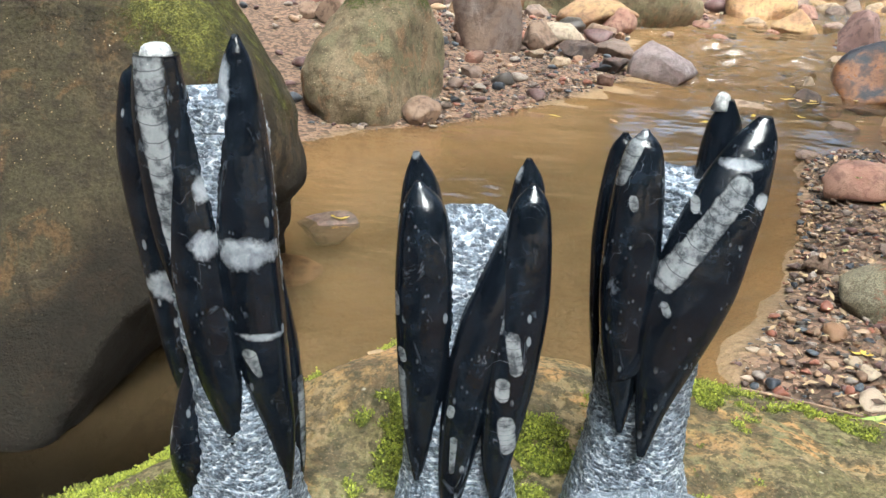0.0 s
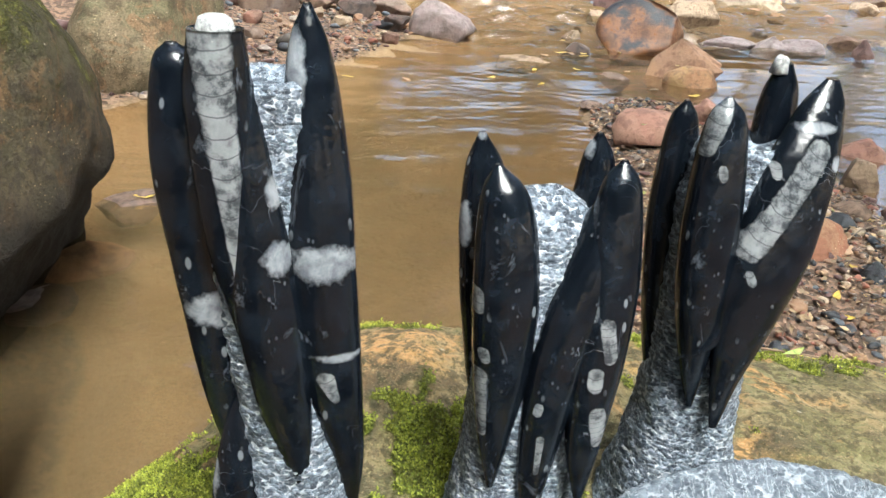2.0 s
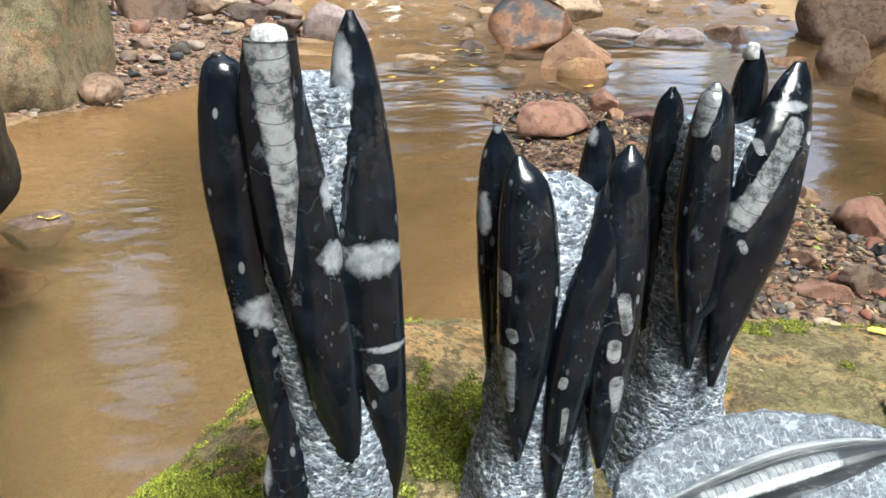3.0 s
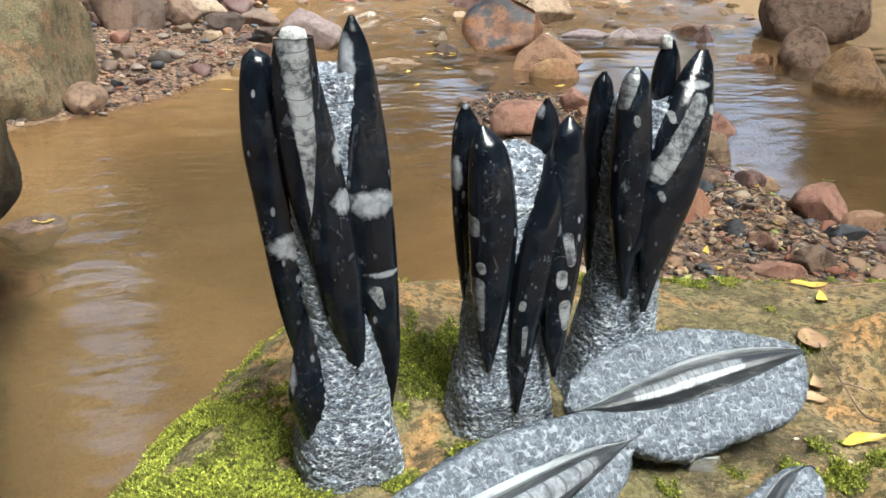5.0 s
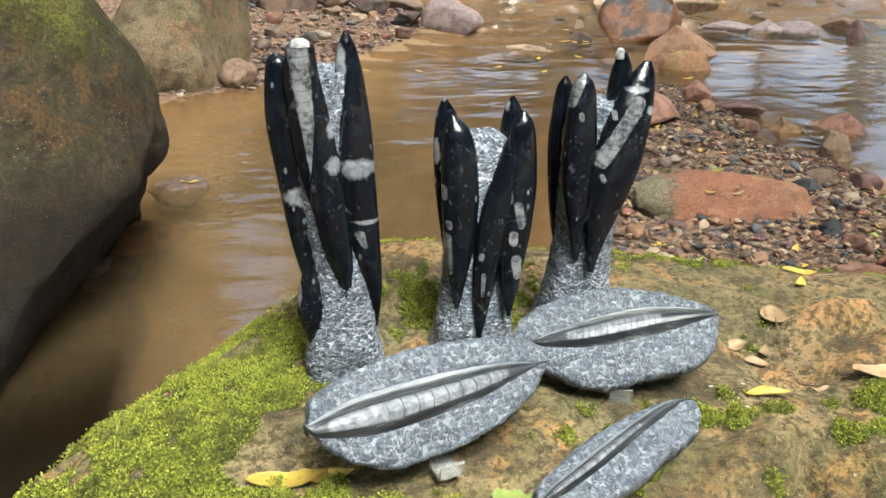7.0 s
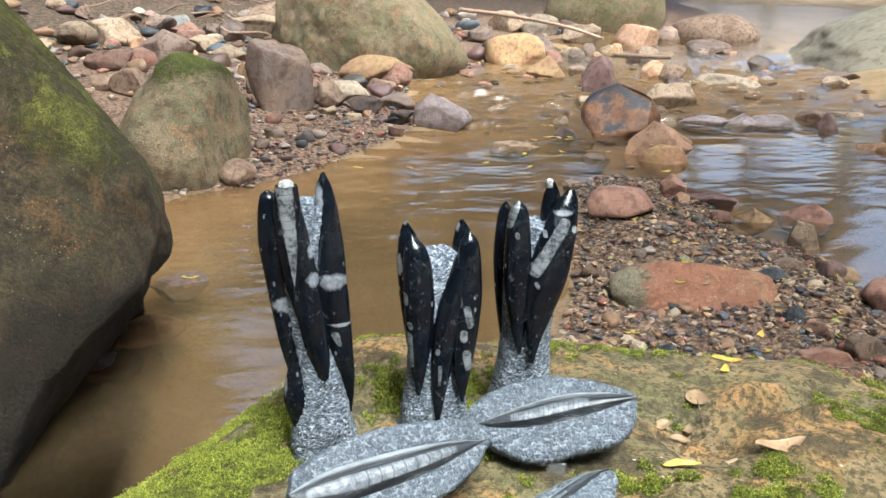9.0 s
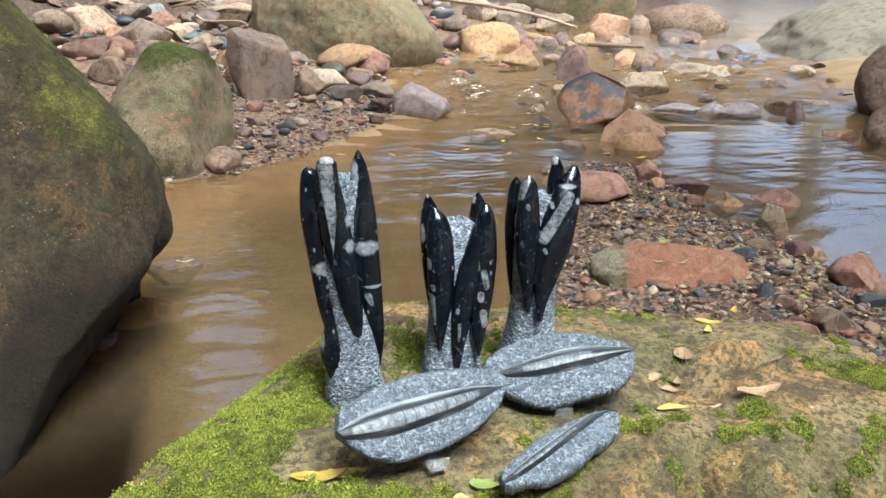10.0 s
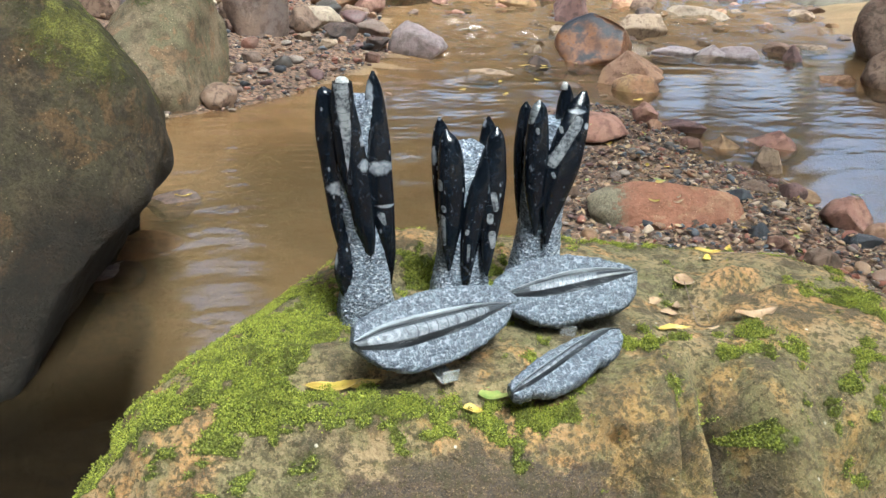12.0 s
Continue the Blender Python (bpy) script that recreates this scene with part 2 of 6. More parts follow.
def polished_material(name, tone, rough=0.11):
    """Polished black limestone with white calcite veins, shell sections and specks."""
    n = Nodes(name)
    vein = n.attribute("vein")
    cloud = n.noise(60, 6, 0.65, distort=0.4)
    c = n.mix(n.band(cloud, 0.4, 0.75), (0.0028, 0.0038, 0.0062), (0.008, 0.0115, 0.018))
    thin = n.math("ABSOLUTE", n.math("SUBTRACT", n.noise(26, 3, 0.5, distort=1.5), 0.5))
    c = n.mix(n.math("MULTIPLY", n.band(thin, 0.0, 0.004, 1.0, 0.0), n.band(n.noise(18, 2), 0.54, 0.66)), c, (0.13, 0.135, 0.145))
    speck = n.band(n.cells(85, at=n.scaled(1, 1, 0.45)), 0.12, 0.18, 1.0, 0.0)
    c = n.mix(n.math("MULTIPLY", n.math("MULTIPLY", speck, n.band(n.noise(30, 2), 0.48, 0.58)), 0.6), c, (0.20, 0.21, 0.225))
    chip = n.band(n.cells(190, at=n.scaled(1, 1, 0.6)), 0.10, 0.2, 1.0, 0.0)
    c = n.mix(n.math("MULTIPLY", n.math("MULTIPLY", chip, n.band(n.noise(42, 3), 0.52, 0.64)), 0.35), c, (0.14, 0.15, 0.165))
    wisp = n.band(n.noise(45, 5, 0.7, n.scaled(1, 1, 0.35), 0.8), 0.60, 0.72)
    c = n.mix(n.math("MULTIPLY", wisp, 0.5), c, (0.14, 0.156, 0.185))
    vedge = n.math("ADD", vein, n.math("MULTIPLY", n.math("SUBTRACT", n.noise(110, 5, 0.65), 0.5), 0.9))
    c = n.mix(n.math("MULTIPLY", n.band(vedge, 0.45, 0.8), 0.85), c, n.mix(n.band(cloud, 0.3, 0.7), (0.10, 0.11, 0.13), (0.31, 0.325, 0.35)))
    fossil = n.math("ADD", n.attribute("fossil"), n.math("MULTIPLY", n.math("SUBTRACT", n.noise(140, 4, 0.6), 0.5), 0.28))
    along = n.attribute("along")
    ring = n.math("ABSOLUTE", n.math("SUBTRACT", n.math("FRACT", n.math("ADD", along, n.math("MULTIPLY", n.noise(60, 2), 0.35))), 0.5))
    inside = n.mix(n.band(n.noise(130, 5, 0.7), 0.38, 0.62), (0.035, 0.038, 0.043), tuple(tone * v for v in (0.16, 0.167, 0.176)))
    inside = n.mix(n.math("MULTIPLY", n.band(n.noise(50, 4, 0.6), 0.45, 0.62), 0.7), inside, tuple(tone * v for v in (0.25, 0.258, 0.268)))
    inside = n.mix(n.band(ring, 0.0, 0.07, 0.7, 0.0), inside, (0.02, 0.02, 0.025))
    c = n.mix(n.math("MULTIPLY", n.band(fossil, 0.38, 0.5), 0.9), c, inside)
    normal = n.bump(n.noise(34, 3), 0.14, 0.01)
    return n.finish(c, n.band(cloud, 0.3, 0.7, rough, rough + 0.12), normal, 0.36)


def chiselled_material(name, low, high, speck, squash, scale, hatch):
    """Rough chiselled grey limestone, bruised white on its chipped edges."""
    n = Nodes(name)
    at = n.scaled(*squash)
    bent = n.add("ShaderNodeVectorMath")
    n.put(bent.inputs[0], at)
    wobble = n.add("ShaderNodeTexNoise", Vector=n.place, Scale=70.0, Detail=3.0)
    spread = n.add("ShaderNodeVectorMath")
    spread.operation = "SCALE"
    n.put(spread.inputs[0], wobble.outputs["Color"])
    spread.inputs["Scale"].default_value = 0.008
    n.put(bent.inputs[1], spread.outputs[0])
    flakes = n.cells(190 * scale, at=bent.outputs[0])
    tone = n.add("ShaderNodeSeparateColor", Color=n.cells(190 * scale, at=bent.outputs[0], output="Color")).outputs[0]
    pits = n.noise(95 * scale, 5, 0.7, at, 0.8)
    grit = n.noise(420 * scale, 3, 0.7)
    cloud = n.noise(26, 4, 0.6)
    h = n.math("ADD", n.math("MULTIPLY", pits, 0.55), n.math("MULTIPLY", tone, 0.2))
    h = n.math("ADD", h, n.math("MULTIPLY", cloud, 0.15))
    c = n.mix(n.band(h, 0.36, 0.60), low, high)
    c = n.mix(n.math("MULTIPLY", n.band(grit, 0.45, 0.7), 0.35), c, tuple(0.45 * v for v in low))
    c = n.mix(n.math("MULTIPLY", n.band(n.math("ADD", flakes, n.math("MULTIPLY", pits, 0.5)), 0.87, 1.08), 0.65), c, speck)
    scratch = n.math("ABSOLUTE", n.math("SUBTRACT", n.noise(75 * scale, 4, 0.6, n.scaled(1.5, 0.5, 1.2), 1.2), 0.5))
    c = n.mix(n.math("MULTIPLY", n.band(scratch, 0.0, 0.022, 1.0, 0.0), hatch), c, speck)
    normal = n.bump(grit, 0.3, 0.002, n.bump(n.math("SUBTRACT", h, n.math("MULTIPLY", flakes, 0.4)), 1.0, 0.004))
    return n.finish(c, n.band(h, 0.3, 0.7, 0.5, 0.75), normal, 0.35)


POLISHED = polished_material("polished_black_limestone", 1.0)


def fossil_material():
    """Polished dark shell whose opened inside shows pale chambers with thin dark walls."""
    n = Nodes("polished_ringed_fossil")
    streak = n.noise(40, 5, 0.65, n.scaled(0.35, 2.2, 1))
    mottle = n.noise(120, 5, 0.65, distort=0.5)
    c = n.mix(n.band(streak, 0.35, 0.7), (0.012, 0.014, 0.018), (0.05, 0.055, 0.062))
    c = n.mix(n.math("MULTIPLY", n.band(n.noise(70, 4, 0.7, n.scaled(0.4, 2, 1)), 0.56, 0.66), 0.5), c, (0.20, 0.21, 0.22))
    c = n.mix(n.math("MULTIPLY", n.attribute("grey"), 0.85), c, n.mix(n.band(streak, 0.35, 0.65), (0.13, 0.14, 0.155), (0.30, 0.32, 0.34)))
    inside = n.mix(n.band(mottle, 0.35, 0.65), (0.085, 0.094, 0.108), (0.205, 0.218, 0.236))
    inside = n.mix(n.math("MULTIPLY", n.band(n.noise(45, 4, 0.6), 0.48, 0.66), 0.6), inside, (0.07, 0.078, 0.09))
    ring = n.math("ABSOLUTE", n.math("SUBTRACT", n.math("FRACT", n.math("ADD", n.attribute("along"), n.math("MULTIPLY", n.math("SUBTRACT", n.noise(90, 2), 0.5), 0.3))), 0.5))
    inside = n.mix(n.band(ring, 0.40, 0.48, 0.0, 0.75), inside, (0.035, 0.04, 0.048))
    light = n.math("ADD", n.attribute("light"), n.math("MULTIPLY", n.math("SUBTRACT", mottle, 0.5), 0.5))
    c = n.mix(n.band(light, 0.4, 0.65), c, inside)
    return n.finish(c, n.band(mottle, 0.3, 0.7, 0.3, 0.48), n.bump(mottle, 0.12, 0.002), 0.38)


FOSSIL = fossil_material()
CHISELLED = chiselled_material("chiselled_grey_limestone", (0.036, 0.045, 0.062), (0.235, 0.272, 0.33), (0.60, 0.63, 0.67), (0.8, 0.8, 1.35), 1.5, 0.35)
SLAB_STONE = chiselled_material("scratched_grey_limestone", (0.054, 0.065, 0.083), (0.125, 0.144, 0.173), (0.29, 0.312, 0.345), (0.75, 1.0, 1), 1.15, 0.7)


def bruised_material():
    n = Nodes("bruised_white_stone")
    c = n.mix(n.band(n.noise(200, 4, 0.7), 0.35, 0.65), (0.16, 0.165, 0.17), (0.42, 0.42, 0.415))
    return n.finish(c, 0.7, n.bump(n.noise(160, 4), 0.5, 0.003))


def leaf_material(name, a, b):
    n = Nodes(name)
    chance = n.tree.nodes.new("ShaderNodeObjectInfo").outputs["Random"]
    c = n.mix(n.band(n.noise(35, 4, 0.6), 0.35, 0.65), a, b)
    c = n.mix(n.math("MULTIPLY", n.band(n.noise(120, 3), 0.6, 0.72), 0.6), c, tuple(0.35 * v for v in a))
    hsv = n.add("ShaderNodeHueSaturation", Color=c)
    n.put(hsv.inputs["Value"], n.band(chance, 0, 1, 0.8, 1.15))
    return n.finish(hsv.outputs[0], 0.45, n.bump(n.noise(90, 3), 0.3, 0.002))


WHITE_CAP = bruised_material()
LEAF_YELLOW = leaf_material("yellow_fallen_leaf", (0.55, 0.40, 0.06), (0.42, 0.28, 0.05))
LEAF_TAN = leaf_material("tan_dry_leaf", (0.33, 0.22, 0.12), (0.24, 0.15, 0.08))
LEAF_GREEN = leaf_material("green_fallen_leaf", (0.20, 0.28, 0.06), (0.34, 0.36, 0.10))
TWIG = leaf_material("grey_brown_twig", (0.16, 0.10, 0.065), (0.24, 0.16, 0.11))


def moss_material():
    n = Nodes("fresh_moss")
    chance = n.tree.nodes.new("ShaderNodeNewGeometry").outputs["Random Per Island"]
    c = n.mix(chance, (0.10, 0.115, 0.018), (0.40, 0.43, 0.055))
    c = n.mix(n.math("MULTIPLY", n.band(n.noise(25, 4, 0.6), 0.5, 0.65), 0.7), c, (0.06, 0.055, 0.016))
    return n.finish(c, 0.7, None, 0.3)


MOSS = moss_material()
BED = bed_material()
WATER = water_material()


def acrylic_material():
    n = Nodes("clear_acrylic")
    return n.finish((0.97, 0.985, 0.99), 0.06, n.bump(n.noise(60, 2), 0.01, 0.002), 0.5, Transmission_Weight=0.82, IOR=1.49)


ACRYLIC = acrylic_material()


# ---------------------------------------------------------------- mesh tools
def mesh_object(name, verts, faces, material, parent=None, label="", smooth=True, attributes=None):
    data = bpy.data.meshes.new(name)
    data.from_pydata([tuple(v) for v in verts], [], [tuple(f) for f in faces])
    data.materials.append(material)
    data.shade_smooth() if smooth else None
    for key, values in (attributes or {}).items():
        data.attributes.new(key, "FLOAT", "POINT").data.foreach_set("value", np.asarray(values, np.float32))
    ob = new(name, data)
    if parent:
        ob.parent = parent
    return tagged(ob, label)


def part(name, bm, material, parent, label=""):
    """Links a bmesh as one mesh object under a thing."""
    data = bpy.data.meshes.new(name)
    bm.to_mesh(data)
    bm.free()
    data.materials.append(material)
    data.shade_smooth()
    ob = new(name, data)
    ob.parent = parent
    return tagged(ob, label)


def thing(name, label, category, group="", at=(0, 0, 0)):
    ob = new(name)
    ob.empty_display_size = 0.05
    ob.location = at
    return tagged(ob, label, category, group)


def grid_faces(rows, columns, closed=True):
    faces = []
    for i in range(rows - 1):
        for j in range(columns if closed else columns - 1):
            k = (j + 1) % columns
            faces.append((i * columns + j, i * columns + k, (i + 1) * columns + k, (i + 1) * columns + j))
    return faces


# ---------------------------------------------------------------- terrain
LEFT_BANK = [(-30, 3.2), (-1.6, 3.6), (-0.95, 4.9), (-0.48, 5.1), (-0.15, 5.4), (0.15, 5.85), (0.4, 6.2), (0.67, 6.6),
             (0.95, 7.2), (0.85, 8.2), (1.05, 9.7), (2.1, 10.7), (2.8, 12.4), (4.9, 15.2), (10, 19.5), (16, 40), (-30, 40)]
RIGHT_BAR = [(0.7, 1.2), (0.8, 2.5), (1.0, 2.85), (1.25, 3.55), (1.6, 4.85), (1.95, 5.15), (2.3, 5.05), (2.33, 4.3), (2.25, 3.8),
             (2.5, 3.55), (2.42, 3.1), (2.6, 2.6), (3.6, 1.8), (9, 0.6), (9, -8), (0.2, -8), (0.3, -1.0)]
RIGHT_BANK = [(5.6, 6.6), (6.2, 8.6), (7.2, 10.8), (9.0, 12.8), (12.5, 16.5), (18, 19), (40, 19), (40, 3), (8, 3.4)]
NEAR_BANK = [(-1.55, 3.7), (-1.75, 2.2), (-2.0, 0.6), (-2.4, -2.0), (-2.6, -12), (-40, -12), (-40, 3.7)]


def signed_distance(xs, ys, poly):
    """Distance to the polygon's outline, positive inside."""
    inside = np.zeros(xs.shape, bool)
    best = np.full(xs.shape, 1e9)
    for (ax, ay), (bx, by) in zip(poly, poly[1:] + poly[:1]):
        ex, ey = bx - ax, by - ay
        t = np.clip(((xs - ax) * ex + (ys - ay) * ey) / (ex * ex + ey * ey), 0, 1)
        best = np.minimum(best, np.hypot(xs - ax - t * ex, ys - ay - t * ey))
        if ey:
            cross = ((ay > ys) != (by > ys)) & (xs < ex * (ys - ay) / ey + ax)
            inside ^= cross
    return np.where(inside, best, -best)


def wave(xs, ys):
    return (0.5 * np.sin(1.9 * xs + 0.7 * np.sin(1.3 * ys)) + 0.3 * np.sin(3.1 * ys + 1.1 * np.sin(2.3 * xs + 1))
            + 0.2 * np.sin(5.3 * xs - 4.1 * ys + 2))


def ground_height(xs, ys):
    w = wave(xs, ys)
    left = signed_distance(xs, ys, LEFT_BANK) + 0.05 * w
    bar = signed_distance(xs, ys, RIGHT_BAR) + 0.05 * w
    right = signed_distance(xs, ys, RIGHT_BANK) + 0.08 * w
    # the 0.95 m hole beside the boulder is made up to darken the water
    bed = -0.10 + 0.02 * w - 0.12 * np.exp(-((xs - 0.1) ** 2 + (ys - 3.2) ** 2) / 3.0) - 0.95 / (1 + np.exp((xs + 0.82 + 0.06 * w) / 0.07)) * np.clip((2.9 - ys) / 0.6, 0, 1) - 0.2 * np.exp(-((xs + 0.7) / 0.4) ** 2 - ((ys - 1.0) / 0.9) ** 2)
    z = bed.copy()
    up_left = 0.10 * np.clip(left, -0.55, 1) + 0.25 * np.clip(left + 0.55, -9, 0) + 0.10 * np.clip(left - 1.0, 0, 60) + 0.25 * np.clip(left - 4.0, 0, 60)
    up_bar = np.where(bar < 0, 0.42, 0.14) * np.clip(bar, -9, 0.5) + 0.02 * np.clip(bar - 0.5, 0, 3)
    up_right = 0.20 * np.clip(right, -9, 3) + 0.3 * np.clip(right - 3, 0, 40)
    z = np.maximum(np.maximum(z, up_left + 0.012 * w), np.maximum(up_bar + 0.012 * w, up_right))
    near = signed_distance(xs, ys, NEAR_BANK) + 0.1 * w
    z = np.maximum(z, 1.1 * np.clip(near, -9, 1.5) + 0.3 * np.clip(near - 1.5, 0, 40))
    far = np.clip(np.hypot(xs - 2, ys - 6) - 24, 0, 60)
    return z + 0.18 * far


def graded(low, high, centre, fine, growth, reach):
    """Grid lines, fine round the centre and wider towards the ends."""
    out, v, step = [centre], centre, fine
    while v < high:
        step = fine if abs(v - centre) < reach else step * growth
        v += step
        out.append(min(v, high))
    v, step = centre, fine
    while v > low:
        step = fine if abs(v - centre) < reach else step * growth
        v -= step
        out.insert(0, max(v, low))
    return np.array(out)


def build_ground():
    gx = graded(-90, 90, 1.4, 0.055, 1.09, 4.2)
    gy = graded(-60, 110, 5.2, 0.055, 1.09, 4.8)
    X, Y = np.meshgrid(gx, gy)
    Z = ground_height(X, Y)
    bar = signed_distance(X, Y, RIGHT_BAR)
    left = signed_distance(X, Y, LEFT_BANK)
    gravel = np.clip(0.5 + 2.5 * np.maximum(bar, left), 0, 1)
    soil_and_shade = np.clip((left - 2.0) / 0.9, 0, 1) * np.clip((Y - 8.5) / 2, 0, 1) + np.clip((signed_distance(X, Y, NEAR_BANK) - 0.2) / 0.5, 0, 1) + np.clip((signed_distance(X, Y, RIGHT_BANK) - 2.5) / 2, 0, 1)
    # bed painted dark for the boulder's shade and dark reflection in the pool
    soil_and_shade = np.maximum(soil_and_shade, np.clip((-0.62 - X) / 0.2, 0, 1) * np.clip((3.0 - Y) / 0.4, 0, 1))
    verts = np.stack([X.ravel(), Y.ravel(), Z.ravel()], 1)
    for v in verts:
        if abs(v[0]) < 9 and -3 < v[1] < 18:
            v[2] += 0.018 * noise.noise(Vector((v[0] * 4, v[1] * 4, 3))) + 0.008 * noise.noise(Vector((v[0] * 14, v[1] * 14, 5)))
    ob = mesh_object("ground", verts, grid_faces(len(gy), len(gx), False), BED, attributes={"gravel": gravel.ravel(), "soil_and_shade": soil_and_shade.ravel()})
    return tagged(ob, "brown sand and gravel streambed rising into its banks", "ground", kind="structure")


def build_water():
    gx = graded(-40, 40, 2.0, 0.026, 1.2, 3.4)
    gy = graded(-30, 60, 5.6, 0.026, 1.14, 4.2)
    X, Y = np.meshgrid(gx, gy)
    rapid = np.clip((Y - 5.4 - 0.25 * np.abs(X - 1.2)) / 1.6, 0, 1) * np.clip(1.25 - np.clip(X - 2.6, 0, 9) * np.clip(6.6 - Y, 0, 1), 0, 1)
    rng = np.random.default_rng(31)
    small, large = np.zeros(X.shape), np.zeros(X.shape)
    for _ in range(26):
        a, p = rng.normal(1.45, 0.45), rng.uniform(0, 6.28)
        k = 6.28 / rng.uniform(0.055, 0.12)
        small += np.sin(k * (X * math.cos(a) + Y * math.sin(a)) + p) / k
        k = 6.28 / rng.uniform(0.14, 0.5)
        large += np.sin(k * (X * math.cos(a) + Y * math.sin(a)) + p + 0.8 * wave(X, Y)) / k
    patchy = np.clip(0.55 + 0.8 * wave(1.3 * X + 2, 2.2 * Y), 0.12, 1.2)
    Z = small * patchy * (0.022 + 0.13 * rapid) + large * (0.006 + 0.10 * rapid)
    verts = np.stack([X.ravel(), Y.ravel(), Z.ravel()], 1)
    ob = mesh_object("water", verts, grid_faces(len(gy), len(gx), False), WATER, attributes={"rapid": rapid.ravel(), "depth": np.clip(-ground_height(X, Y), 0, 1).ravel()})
    ob.visible_shadow = False
    return tagged(ob, "shallow silty brown stream water with gentle ripples", "water", kind="structure")


GROUND = build_ground()
build_water()


# ---------------------------------------------------------------- boulders
def sphere_mesh(subdivisions):
    bm = bmesh.new()
    bmesh.ops.create_icosphere(bm, subdivisions=subdivisions, radius=1)
    verts = np.array([v.co[:] for v in bm.verts])
    faces = [[v.index for v in f.verts] for f in bm.faces]
    bm.free()
    return verts, faces


SPHERES = {n: sphere_mesh(n) for n in (2, 3, 4, 6, 7)}


def stone_shape(kind, seed, detail):
    """A unit stone: a ball, cut by soft planes if it is a block or wedge, and worn uneven."""
    rnd = random.Random(seed)
    verts, faces = SPHERES[detail]
    verts = verts.copy()
    if kind != "round":
        cuts = 9 if kind == "block" else 7
        for _ in range(cuts):
            n = np.array([rnd.gauss(0, 1), rnd.gauss(0, 1), rnd.gauss(0, 0.8)])
            n /= np.linalg.norm(n)
            over = verts @ n - rnd.uniform(0.42, 0.72)
            verts -= np.outer(np.clip(over, 0, None) * 0.98, n)
    else:
        for _ in range(8):
            n = np.array([rnd.gauss(0, 1), rnd.gauss(0, 1), rnd.gauss(0, 1)])
            n /= np.linalg.norm(n)
            over = verts @ n - rnd.uniform(0.6, 0.85)
            verts -= np.outer(np.clip(over, 0, None) * 0.9, n)
    if kind == "wedge":
        lift = np.clip(verts[:, 2], 0, None)
        verts[:, 0] = verts[:, 0] * (1 - 0.75 * lift) + 0.25 * rnd.choice((-1, 1)) * lift
        verts[:, 1] *= 1 - 0.5 * lift
    off = Vector((rnd.uniform(0, 90), rnd.uniform(0, 90), rnd.uniform(0, 90)))
    for v in verts:
        p = Vector(v)
        v *= 1 + 0.10 * noise.noise(p * 1.3 + off) + 0.06 * noise.noise(p * 3.1 + off) + (0.03 * noise.noise(p * 7.0 + off) if detail > 2 else 0)
    low, high = verts.min(0), verts.max(0)
    verts = (verts - (low + high) / 2) / (high - low)
    return verts, faces


ROCK_COUNT = [0]


def rock(x, y, width, depth, height, kind, colour, turn, label):
    """A stone on the ground, its base sunk a little."""
    ROCK_COUNT[0] += 1
    verts, faces = stone_shape(kind, 100 + ROCK_COUNT[0], 4 if width > 0.12 else 3)
    tall = height * 1.35
    verts = verts * (width * 1.03, depth * 1.1, tall)
    ob = mesh_object("river_rock", verts, faces, STONES[colour])
    z = float(ground_height(np.array([x]), np.array([y]))[0])
    z = max(z, -0.06)
    ob.matrix_world = pose(x, y, z + height - tall / 2, 0, 0, turn)
    return tagged(ob, label, "rock", "stones of the stream")

rock(-2.73, 10.10, 0.477, 0.382, 0.271, "block", "tan", 14, "pale tan sandstone block on the stream bank")
rock(-2.43, 10.60, 0.628, 0.503, 0.306, "block", "tan", 12, "pale tan sandstone block on the stream bank")
rock(-2.09, 8.71, 0.474, 0.379, 0.202, "round", "red", 12, "reddish sandstone cobble on the bank")
rock(-1.67, 7.47, 0.335, 0.268, 0.230, "block", "brown", 11, "warm brown sandstone cobble on the bank")
rock(-1.37, 6.37, 0.169, 0.118, 0.236, "round", "brown", 10, "brown cobble leaning on a mossy boulder")
rock(-1.90, 7.61, 0.255, 0.204, 0.141, "round", "brown", 13, "brown cobble in the bank")
rock(-1.72, 10.01, 0.645, 0.516, 0.309, "round", "pink", 9, "pinkish brown flat boulder on the bank")
rock(-1.83, 9.00, 0.321, 0.257, 0.204, "round", "red", 10, "reddish sandstone cobble on the bank")
rock(-0.96, 12.13, 0.884, 0.619, 0.323, "block", "tan", 4, "flat pale tan stone resting on others")
rock(-0.69, 12.56, 0.794, 0.556, 0.444, "block", "brown", 2, "brown sandstone slab on the bank")
rock(-1.41, 10.69, 0.390, 0.312, 0.209, "block", "tan", 7, "tan cobble on the bank")
rock(-1.03, 10.17, 0.399, 0.319, 0.210, "block", "tan", 5, "tan cobble behind a mossy boulder")
rock(-1.86, 12.13, 0.272, 0.218, 0.229, "round", "grey", 8, "grey cobble on the bank")
rock(-2.13, 12.18, 0.359, 0.287, 0.176, "round", "pink", 9, "pinkish cobble on the bank")
rock(-0.15, 12.03, 0.367, 0.294, 0.220, "block", "tan", 0, "pale cobble on the gravel shore")
rock(-0.35, 7.39, 0.583, 0.467, 0.606, "block", "twotone", 2, "large brown and grey sandstone boulder on the gravel shore")
rock(-0.60, 8.07, 0.207, 0.166, 0.196, "round", "brown", 3, "brown cobble on the gravel shore")
rock(-0.55, 7.32, 0.116, 0.093, 0.109, "round", "red", 3, "small reddish cobble among the gravel")
rock(-0.37, 6.31, 0.156, 0.125, 0.089, "round", "pink", 2, "pinkish grey pebble on the gravel shore")
